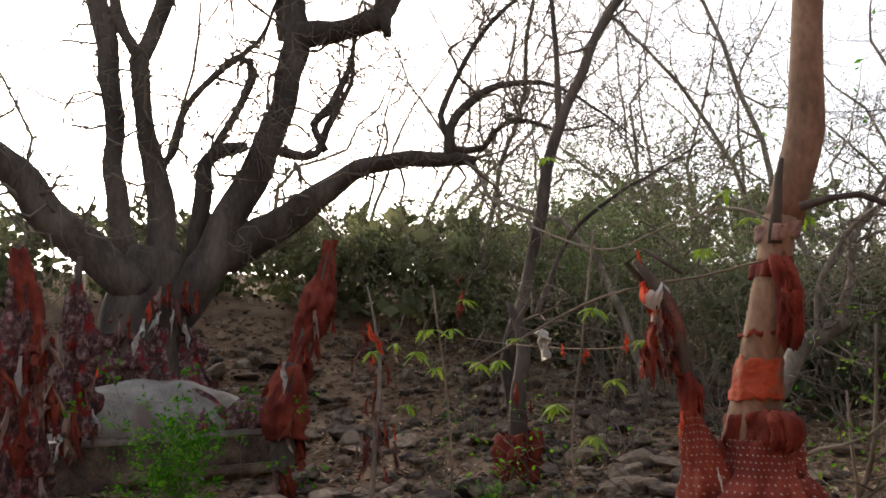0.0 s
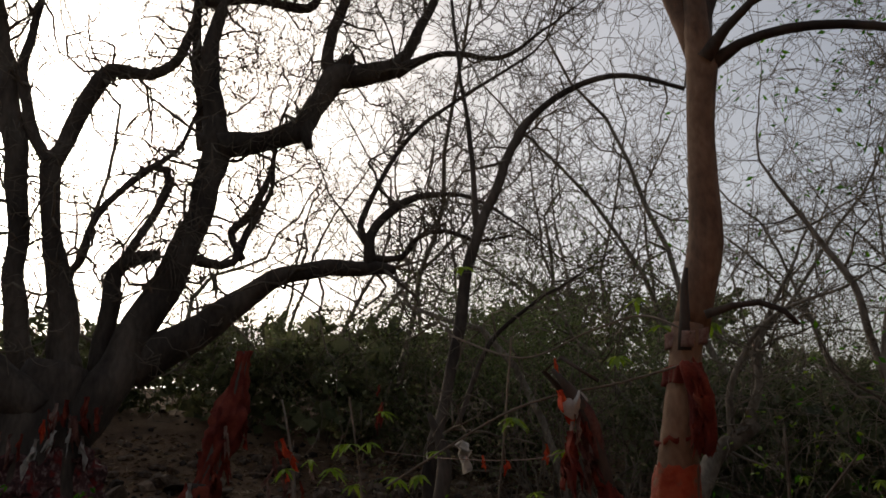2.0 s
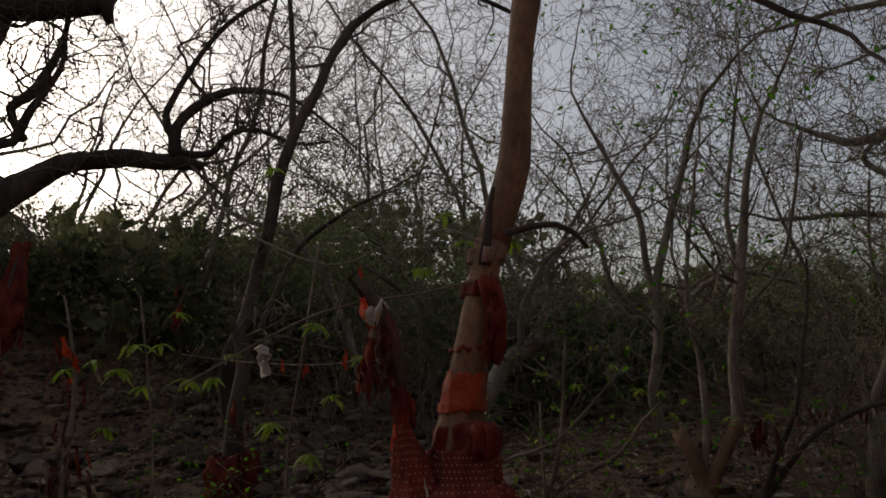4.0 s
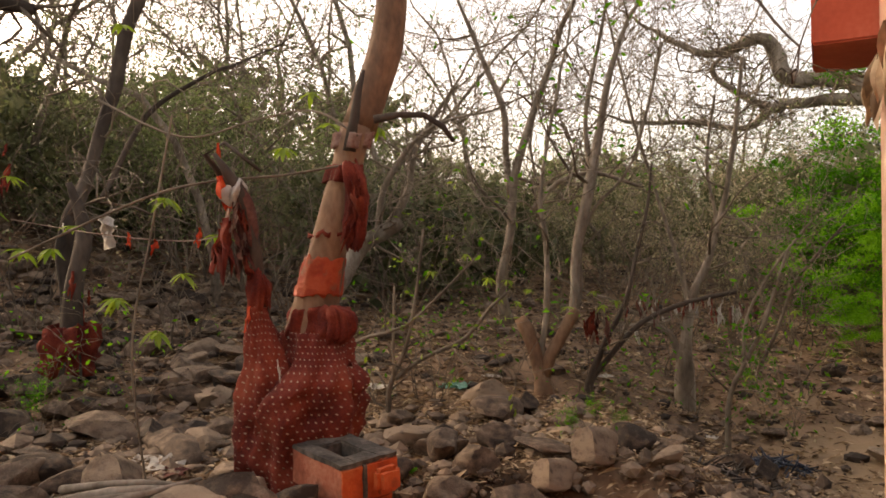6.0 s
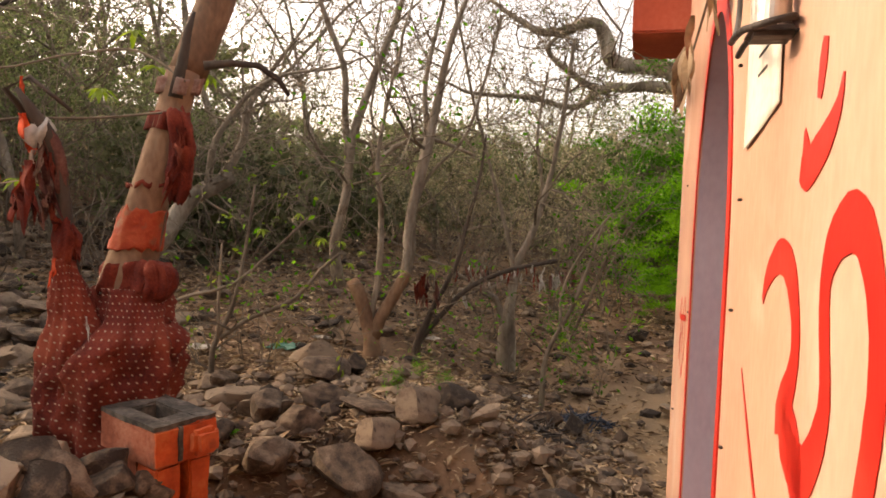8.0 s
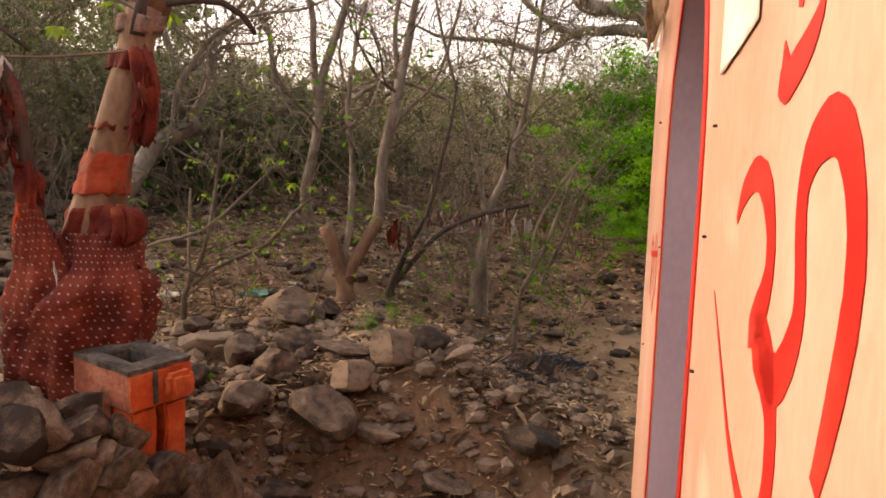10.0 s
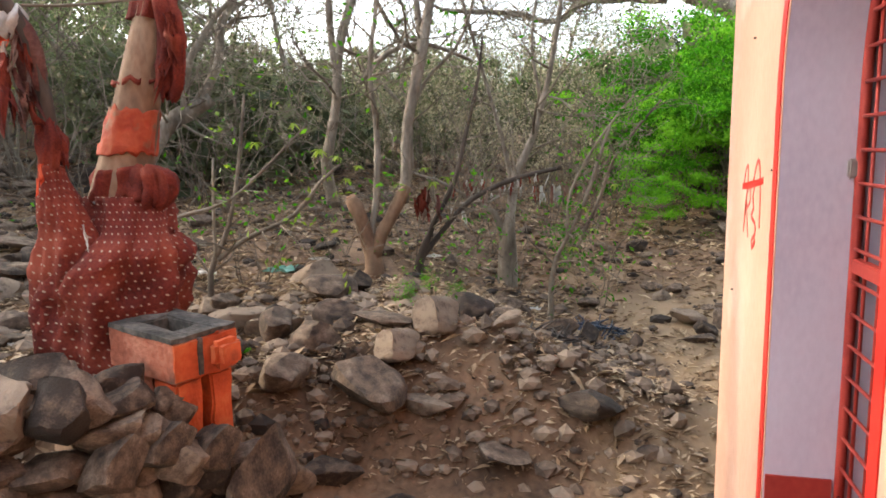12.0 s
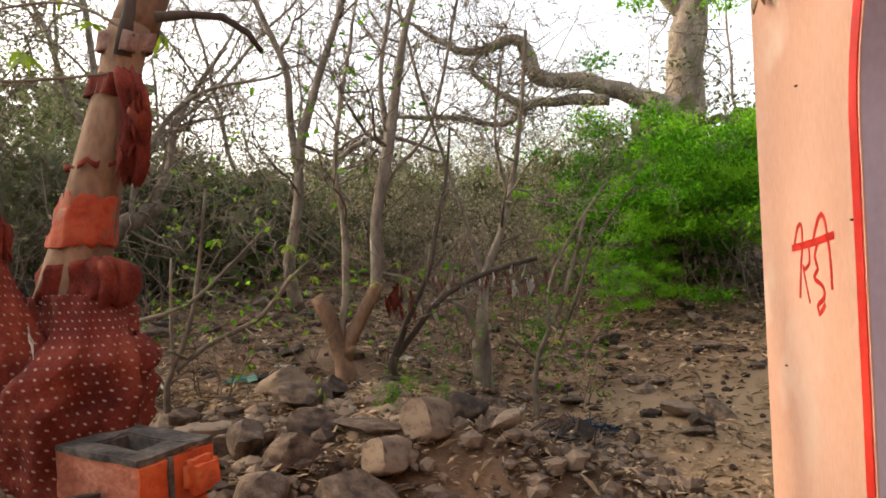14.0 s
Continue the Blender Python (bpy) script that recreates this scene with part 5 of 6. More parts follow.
# ---- cloth ----
def dotted_cloth():
    """Red cloth with rows of small white dots, set by the cloth's own weave coordinates."""
    m = CLOTH_RED.copy()
    m.name = "red_cloth_with_white_dots"
    n, l = m.node_tree.nodes, m.node_tree.links
    uv = n.new("ShaderNodeUVMap")
    uv.uv_map = "weave"
    vm = n.new("ShaderNodeVectorMath")
    vm.operation = "FRACTION"
    l.new(uv.outputs[0], vm.inputs[0])
    sb = n.new("ShaderNodeVectorMath")
    sb.operation = "DISTANCE"
    l.new(vm.outputs[0], sb.inputs[0])
    sb.inputs[1].default_value = (0.5, 0.5, 0)
    lt = n.new("ShaderNodeMapRange")
    lt.inputs["From Min"].default_value, lt.inputs["From Max"].default_value = 0.17, 0.10
    l.new(sb.outputs["Value"], lt.inputs["Value"])
    b = n["Principled BSDF"]
    old = b.inputs["Base Color"].links[0].from_socket
    mx = n.new("ShaderNodeMix")
    mx.data_type = "RGBA"
    l.new(lt.outputs[0], mx.inputs["Factor"])
    l.new(old, mx.inputs["A"])
    mx.inputs["B"].default_value = (0.4, 0.29, 0.21, 1)
    l.new(mx.outputs["Result"], b.inputs["Base Color"])
    return m


CLOTH_DOTS = dotted_cloth()


def wrap(name, rows, mat, parent, folds=0.12, seed=0, lobes=7, around=40, cell=0.026, step_len=0.025, label="", ragged=0.0, creases=0.0):
    """Cloth drawn round a stem: rows of x, y, z, radius; gathers run along it, and it has a weave map."""
    line = smooth_line(rows, step_len)
    verts, faces, uvs = [], [], []
    acc = 0.0
    rng = np.random.default_rng(seed)
    ph = rng.uniform(0, 6.28, 4)
    for i, (x, y, z, r) in enumerate(line):
        if i:
            acc += np.linalg.norm(line[i][:3] - line[i - 1][:3])
        for k in range(around):
            a = 2 * math.pi * k / around
            f = 1 + folds * (0.5 * math.sin(lobes * a + ph[0] + acc * 5) + 0.35 * math.sin((lobes * 2 + 1) * a + ph[1] - acc * 9)) + folds * 0.9 * noise.noise(Vector((math.cos(a) * 1.6 + seed, math.sin(a) * 1.6, acc * 7))) - creases * abs(noise.noise(Vector((math.cos(a) * 3.1 + seed, math.sin(a) * 3.1 + acc * 4, acc * 11 + seed))))
            verts.append((x + math.cos(a) * r * f, y + math.sin(a) * r * f, z + 0.02 * folds * math.sin(a * 3 + ph[2]) + ragged * noise.noise(Vector((math.cos(a) * 3 + seed, math.sin(a) * 3, i * 0.3)))))
    nrow = len(line)
    for i in range(nrow - 1):
        for k in range(around):
            a, b = i * around + k, i * around + (k + 1) % around
            faces.append((a, b, b + around, a + around))
    me = mesh_of(name, verts, faces, mat)
    uv = me.uv_layers.new(name="weave")
    mean = float(np.mean(line[:, 3]))
    size = [0.0]
    for i in range(1, nrow):
        size.append(size[-1] + np.linalg.norm(line[i][:3] - line[i - 1][:3]))
    for f in me.polygons:
        i, k = divmod(f.index, around)
        us = (k, k + 1, k + 1, k)
        vs = (i, i, i + 1, i + 1)
        for j, li in enumerate(f.loop_indices):
            u = us[j] / around * round(2 * math.pi * mean / cell)
            v = size[vs[j]] / cell
            uv.data[li].uv = (u + v * 0.5, v)
    ob = part(name, me, mat, None, label)
    sol = ob.modifiers.new("thick", "SOLIDIFY")
    sol.thickness = 0.004
    return under(ob, parent) if parent else ob


shawl = thing("votive_cloth", "red dotted cloth wrapped round the foot of the sacred tree", "cloth", at=(-0.72, 2.88, 0.55))
wrap("skirt", [(-0.73, 2.88, 0.54, 0.17), (-0.735, 2.88, 0.6, 0.212), (-0.735, 2.88, 0.7, 0.228), (-0.73, 2.88, 0.82, 0.236), (-0.72, 2.88, 0.95, 0.232), (-0.695, 2.88, 1.02, 0.205), (-0.675, 2.9, 1.08, 0.155), (-0.675, 2.94, 1.14, 0.145), (-0.685, 2.96, 1.2, 0.132)], CLOTH_DOTS, shawl, 0.16, 1, 6, 72, step_len=0.018, creases=0.2)
wrap("sleeve", [(-0.845, 2.825, 0.78, 0.118), (-0.84, 2.825, 0.92, 0.118), (-0.838, 2.825, 1.02, 0.108), (-0.842, 2.825, 1.1, 0.088), (-0.852, 2.822, 1.17, 0.07), (-0.864, 2.82, 1.24, 0.052), (-0.874, 2.815, 1.31, 0.04)], CLOTH_DOTS, shawl, 0.2, 2, 5, 48, step_len=0.018, creases=0.25)
wrap("flap", [(-0.6, 2.84, 0.93, 0.07), (-0.555, 2.85, 0.98, 0.085), (-0.54, 2.86, 1.03, 0.075), (-0.555, 2.87, 1.08, 0.04)], CLOTH_DOTS, shawl, 0.3, 22, 4, 36, step_len=0.014, creases=0.3)
wrap("collar", [(-0.69, 2.975, 1.18, 0.125), (-0.685, 2.98, 1.22, 0.134), (-0.68, 2.985, 1.26, 0.132), (-0.68, 2.99, 1.295, 0.112)], CLOTH_RED, shawl, 0.34, 3, 5, step_len=0.012, creases=0.5)
wrap("knot", [(-0.6, 2.88, 1.3, 0.02), (-0.575, 2.87, 1.275, 0.05), (-0.57, 2.87, 1.22, 0.056), (-0.58, 2.87, 1.17, 0.045), (-0.59, 2.87, 1.15, 0.01)], CLOTH_RED, shawl, 0.4, 13, 5, 36, step_len=0.012, creases=0.6, label="bunched knot of dark red cloth")
wrap("neck_thread", [(-0.685, 2.955, 1.178, 0.112), (-0.685, 2.955, 1.186, 0.114)], CLOTH_WHITE, shawl, 0.1, 14, 4, step_len=0.004, label="thin pale thread")
paint = thing("painted_band", "band of vermilion paint round the trunk", "paint band", at=(-0.63, 2.92, 1.33))


def along(limb, z0, z1, grow=0.003):
    """The stretch of a limb between two heights, a little fatter."""
    return [(q[0], q[1], q[2], q[3] + grow) for q in smooth_line(limb, 0.012) if z0 <= q[2] <= z1]


wrap("band", along(SACRED[0][1], 1.33, 1.5, 0.006), ORANGE_PAINT, paint, 0.06, 5, 5, ragged=0.035)
wrap("upper_ring", along(SACRED[0][1], 1.572, 1.596, 0.007), CLOTH_RED, paint, 0.25, 15, 5, step_len=0.01, ragged=0.03, label="thin knotted orange-red thread")
scarf = thing("red_scarf", "crumpled dark red scarf tied high on the trunk", "cloth", at=(-0.5, 2.95, 1.7))
wrap("wrap", along(SACRED[0][1], 1.79, 1.87, 0.012), CLOTH_RED, scarf, 0.3, 6, 5, 30)
wrap("hanging_end", [(-0.535, 2.965, 1.87, 0.03), (-0.515, 2.955, 1.82, 0.042), (-0.505, 2.95, 1.74, 0.044), (-0.51, 2.95, 1.66, 0.046), (-0.515, 2.95, 1.58, 0.04), (-0.525, 2.95, 1.53, 0.024)], CLOTH_RED, scarf, 0.4, 16, 4, 44, step_len=0.016, ragged=0.03, creases=0.5)
wrap("pale_tie", along(SACRED[0][1], 1.93, 2.0, 0.008), CLOTH_FADED, scarf, 0.35, 8, 5, 28, label="pale knotted strip")


def rag_mesh(seed, long, wide, mat):
    """A knotted strip: gathered at the top, twisted, frayed and uneven at its foot."""
    rng = np.random.default_rng(seed)
    rows, cols = 12, 6
    verts, faces = [], []
    ph = rng.uniform(0, 6.28, 4)
    fray = rng.uniform(0.55, 1.0, cols + 1)
    for j in range(rows + 1):
        t = j / rows
        w = wide * (0.35 + 0.65 * min(1, abs(t - 0.12) * 3)) * (1 + 0.25 * math.sin(t * 6 + ph[3]))
        for i in range(cols + 1):
            u = (i / cols - 0.5) * w
            tt = t * (fray[i] if t > 0.4 else 1.0) if t > 0.4 else t
            tw = t * 1.6 + ph[0] + 0.6 * math.sin(t * 5 + ph[1])
            pleat = 0.35 * wide * math.sin(i * 2.2 + ph[2] + t * 2)
            verts.append((u * math.cos(tw) - pleat * math.sin(tw) + 0.1 * long * math.sin(t * 4 + ph[1]) * t, u * math.sin(tw) + pleat * math.cos(tw) + 0.12 * long * noise.noise(Vector((seed, t * 3, u * 9))),
                          0.03 * long - long * max(t * 0.4, tt * fray[i] if t > 0.6 else t * 0.8)))
    for j in range(rows):
        for i in range(cols):
            a = j * (cols + 1) + i
            faces.append((a, a + 1, a + cols + 2, a + cols + 1))
    return mesh_of("cloth_strip", verts, faces, mat)


RAGS = {n: [rag_mesh(s + i * 7, 0.22, 0.055, m) for i in range(4)] for s, (n, m) in enumerate((("red", CLOTH_RED), ("orange", CLOTH_ORANGE), ("white", CLOTH_WHITE), ("faded", CLOTH_FADED)), 200)}
RAG_LABEL = {"red": "limp dark red votive cloth strip", "orange": "bright orange-red votive cloth strip", "white": "dusty white cloth strip tied on a twig", "faded": "faded weathered votive rag"}


def rag(kind, p, size=1.0, tilt=(0, 0), fat=1.0):
    r = rag.rng
    ob = new("cloth_strip", RAGS[kind][int(r.integers(0, 4))])
    ob.matrix_basis = pose(*p, tilt[0] + r.normal(0, 12), tilt[1] + r.normal(0, 12), r.uniform(0, 360)) @ Matrix.Diagonal((size * fat * 0.62, size * fat * 0.62, size, 1))
    return tagged(ob, RAG_LABEL[kind], "cloth", "votive rags")


rag.rng = np.random.default_rng(71)


def rags_on(line, count, mix, size, spread):
    """Rags tied along a stem."""
    r = rag.rng
    p = smooth_line([(*q, 0) for q in line], 0.03)
    for _ in range(count):
        c = p[int(r.integers(0, len(p)))][:3] + np.array((r.normal(0, spread), r.normal(0, spread), 0))
        rag(mix[int(r.integers(0, len(mix)))], c, size * r.uniform(0.6, 1.3), fat=r.uniform(0.7, 1.5))


# the dead prong beside the sacred tree
wrap("binding", [(-0.874, 2.813, 1.28, 0.034), (-0.868, 2.812, 1.33, 0.04), (-0.862, 2.812, 1.38, 0.044), (-0.87, 2.814, 1.42, 0.032), (-0.878, 2.816, 1.45, 0.024)], CLOTH_RED, shawl, 0.5, 9, 4, 30, step_len=0.014, creases=0.5, label="tangled red binding on the dead prong")
wrap("shredded_wrap", [(-0.897, 2.81, 1.55, 0.026), (-0.905, 2.805, 1.62, 0.03), (-0.92, 2.795, 1.69, 0.032), (-0.94, 2.78, 1.75, 0.022)], CLOTH_FADED, shawl, 0.6, 19, 5, 26, creases=0.4, label="brown shredded wrapping")
wrap("pale_knot", [(-0.955, 2.77, 1.7, 0.012), (-0.96, 2.77, 1.73, 0.032), (-0.945, 2.775, 1.76, 0.036), (-0.93, 2.78, 1.79, 0.012)], CLOTH_WHITE, shawl, 0.5, 21, 4, 24, step_len=0.01, label="pale dusty knot")
rags_on([(-0.9, 2.79, 1.58), (-0.94, 2.77, 1.7)], 5, ("faded", "faded", "red"), 0.6, 0.02)
rag("red", (-0.985, 2.77, 1.62), 1.35, fat=0.9)
rag("red", (-1.0, 2.78, 1.6), 1.25, fat=0.8)
rag("faded", (-0.965, 2.77, 1.68), 0.9, fat=0.9)
rag("red", (-0.86, 2.8, 1.44), 0.8, fat=1.2)
rag("orange", (-0.99, 2.74, 1.8), 0.8, fat=1.7)
rag("faded", (-0.95, 2.78, 1.6), 1.0, fat=1.1)
rag("faded", (-0.92, 2.77, 1.56), 0.8, fat=1.2)
rag("red", (-0.97, 2.76, 1.64), 1.2, fat=1.3)
rag("red", (-0.9, 2.77, 1.5), 0.7, fat=1.3)
rag("orange", (-1.0, 2.76, 1.93), 0.4)
rag("orange", (-0.89, 2.77, 1.31), 0.5)
rag("white", (-0.745, 2.63, 1.13), 0.42, fat=0.7)
rag("red", (-0.84, 2.8, 1.4), 0.6, fat=1.1)
rags_on([(-0.6, 2.86, 1.24), (-0.56, 2.85, 1.26)], 3, ("red",), 0.4, 0.02)
rags_on([(-0.51, 2.92, 1.8), (-0.5, 2.92, 1.7)], 4, ("red",), 0.9, 0.014)

# the cord with flags
cable("cord", [(-2.84, 4.32, 1.73), (-2.5, 4.29, 1.67), (-2.03, 3.87, 1.62), (-1.55, 3.43, 1.58), (-1.19, 3.04, 1.57), (-0.95, 2.8, 1.6)], 0.0025, CLOTH_FADED, "thin sagging cord strung between the trunks", "cord", 5)
rag("white", (-2.03, 3.87, 1.71), 1.0, (0, 30), 2.8)
rag("orange", (-1.79, 3.65, 1.62), 0.4, fat=1.6)
rag("orange", (-1.55, 3.43, 1.58), 0.42, fat=1.8)
rag("orange", (-1.19, 3.05, 1.62), 0.42, fat=1.9)
rag("white", (-2.5, 4.29, 1.7), 0.4)


def stump(name, rows, label, bark, rag_count, mix, size, spread, clad=(0.3, 1.0)):
    t = thing(name, label, "stump", at=rows[0][:3])
    line = smooth_line(rows, 0.05)
    v, f = [], []
    tube(line[:, :3], line[:, 3], 9, v, f, 0.15, rows[0][0])
    under(part("trunk", (v, f), bark), t)
    if rows[0][3] > 0.045:
        up = [q for q in smooth_line(rows, 0.04)]
        up = up[int(len(up) * clad[0]):max(int(len(up) * clad[1]), 5)]
        wrap("cloth_wrap", [(q[0], q[1], q[2], q[3] * (0.85 + 0.95 * abs(math.sin(q[2] * 4.4 + rows[0][0]))) + 0.016) for q in up[::2]], CLOTH_RED, t, 0.45, len(rows) + int(rag_count), 5, 30, label="bundled dark red cloth", creases=0.5, ragged=0.03)
    rags_on([r[:3] for r in rows[:-1]], int(rag_count * 1.05), mix, size * 1.15, spread)
    return t


ALL = ("red", "faded", "faded", "faded", "red", "red", "white", "faded", "red", "faded", "orange")
stump("rag_stump", [(-4.44, 4.05, 0.9, 0.09), (-4.38, 4.08, 1.39, 0.07), (-4.27, 4.18, 1.79, 0.07), (-4.19, 4.26, 2.15, 0.06), (-4.12, 4.33, 2.6, 0.03)], "crooked stump bundled in dark red cloth", BARK_DARK, 22, ("red", "red", "faded"), 1.2, 0.07)
stump("rag_post", [(-4.11, 3.78, 0.85, 0.085), (-4.1, 3.8, 1.3, 0.075), (-4.06, 3.83, 1.62, 0.05)], "short stump wrapped in red cloth with a white rag", BARK_DARK, 14, ("red", "red", "faded"), 1.3, 0.06)
rag("white", (-4.03, 3.72, 1.62), 1.1, fat=1.5)
stump("rag_sapling", [(-3.02, 3.44, 0.6, 0.02), (-2.98, 3.47, 1.12, 0.016), (-2.95, 3.5, 1.53, 0.012), (-2.97, 3.48, 1.85, 0.008), (-3.0, 3.46, 2.05, 0.005)], "thin sapling hung thick with faded rags", BARK_PALE, 30, ALL, 0.7, 0.07)
stump("rag_sapling", [(-4.75, 2.2, 0.6, 0.05), (-4.69, 2.22, 1.41, 0.05), (-4.68, 2.24, 1.89, 0.04), (-4.72, 2.17, 2.4, 0.02)], "stem buried under red and white rags", BARK_DARK, 50, ALL, 1.3, 0.15)
stump("rag_sapling", [(-5.45, 2.93, 1.1, 0.04), (-5.44, 2.94, 1.96, 0.03), (-5.43, 2.96, 2.5, 0.02)], "thin stem hung with weathered rags", BARK_DARK, 24, ALL, 0.9, 0.12)
stump("red_footed_tree", [(-2.8, 4.83, 0.7, 0.11), (-2.77, 4.84, 1.0, 0.075), (-2.75, 4.85, 1.33, 0.06), (-2.7, 4.88, 1.68, 0.05), (-2.78, 4.84, 2.0, 0.02)], "broken trunk with red cloth round its foot", BARK_DARK, 4, ("red",), 0.7, 0.05, (0.0, 0.34))
rags_on([(-6.0, 3.9, 2.1), (-5.85, 4.1, 2.4)], 30, ALL, 1.3, 0.16)
rags_on([(-5.3, 3.95, 1.12), (-5.0, 4.25, 1.1)], 24, ("red", "faded", "faded"), 0.9, 0.14)
rags_on([(-5.95, 3.3, 1.5), (-5.6, 3.6, 1.45)], 10, ("faded", "red"), 0.8, 0.1)
rag("white", (-5.6, 3.62, 2.05), 1.5, fat=1.6)
rag("orange", (-5.58, 3.66, 2.2), 1.0, fat=1.3)
rags_on([(-3.15, 4.9, 1.9), (-3.3, 4.8, 2.3)], 3, ("red",), 0.9, 0.05)
rags_on([(-4.4, 5.4, 1.3), (-4.6, 5.3, 1.8)], 9, ALL, 0.8, 0.12)
rags_on([(1.05, 5.8, 0.9), (1.2, 5.85, 1.1), (1.75, 5.7, 1.05), (2.0, 5.6, 1.1)], 26, ("faded", "red", "white", "faded"), 0.75, 0.05)
rags_on([(1.15, 5.09, 1.05), (1.4, 5.03, 1.15), (1.66, 4.96, 1.2)], 14, ("faded", "white", "red", "faded"), 0.45, 0.02)
rags_on([(0.66, 5.0, 1.0), (0.75, 5.0, 1.1)], 9, ("red", "faded"), 0.8, 0.04)

heap = thing("rag_wrapping", "thick grimy layer of votive rags round the banyan's foot", "cloth", at=(-6.36, 4.14, 1.2))
wrap("rag_layer", along(BANYAN[0][1], 1.33, 2.05, 0.05)[::6], GRIMY, heap, 0.22, 61, 13, 90, ragged=0.12)
for base, tall, fat in (((-5.35, 3.9, 1.12), 0.3, 0.26), ((-5.05, 4.2, 1.08), 0.26, 0.22), ((-5.65, 3.35, 1.13), 0.25, 0.2), ((-4.72, 2.2, 0.8), 1.5, 0.15), ((-5.45, 2.94, 1.2), 1.1, 0.13)):
    wrap("rag_layer", [(*base[:2], base[2], fat), (base[0] + 0.02, base[1], base[2] + tall * 0.35, fat * 0.9), (base[0], base[1] + 0.03, base[2] + tall * 0.75, fat * 0.65), (*base[:2], base[2] + tall, 0.03)], GRIMY, heap, 0.6, int(fat * 100), 6, 44, ragged=0.06)

# ---- tree shrine slab ----
def build_slab():
    t = thing("tree_platform", "stepped concrete platform round the banyan's foot", "platform", at=(-5.9, 4.1, 0.9))
    turn = Matrix.Translation((-5.95, 4.05, 0)) @ pose(0, 0, 0, 0, 0, 55.5)
    under(part("top_slab", box(-1.0, -0.95, 1.065, 1.0, 0.75, 1.12, turn, 0.015), WHITEWASH), t)
    under(part("step", box(-0.3, -1.03, 0.78, 1.0, -0.952, 0.86, turn, 0.02), STONE), t)
    under(part("base", box(-0.95, -0.94, 0.4, 1.0, 0.7, 1.063, turn, 0.01), STONE), t)
    bm = bmesh.new()
    bmesh.ops.create_icosphere(bm, subdivisions=4, radius=1)
    for v in bm.verts:
        v.co = Vector((v.co.x * 0.86, v.co.y * 0.6, max(v.co.z, -0.05) * 0.42))
        v.co += v.co.normalized() * 0.07 * noise.noise(v.co * 3)
    bmesh.ops.transform(bm, matrix=Matrix.Translation((-5.75, 3.78, 1.13)) @ pose(0, 0, 0, 0, 0, 55), verts=bm.verts)
    ob = under(part("mound", bm, WHITEWASH, label="smooth cement mound over the roots"), t)
    ob.data.polygons.foreach_set("use_smooth", [True] * len(ob.data.polygons))


build_slab()


# ---- lamp block ----
def rough(bm, amount, grain, cuts=5):
    """Worn, uneven faces and edges."""
    bmesh.ops.subdivide_edges(bm, edges=bm.edges[:], cuts=cuts, use_grid_fill=True)
    for v in bm.verts:
        v.co += Vector((noise.noise(v.co * grain), noise.noise(v.co * grain + Vector((7, 0, 0))), noise.noise(v.co * grain + Vector((0, 9, 0))))) * amount
    return bm


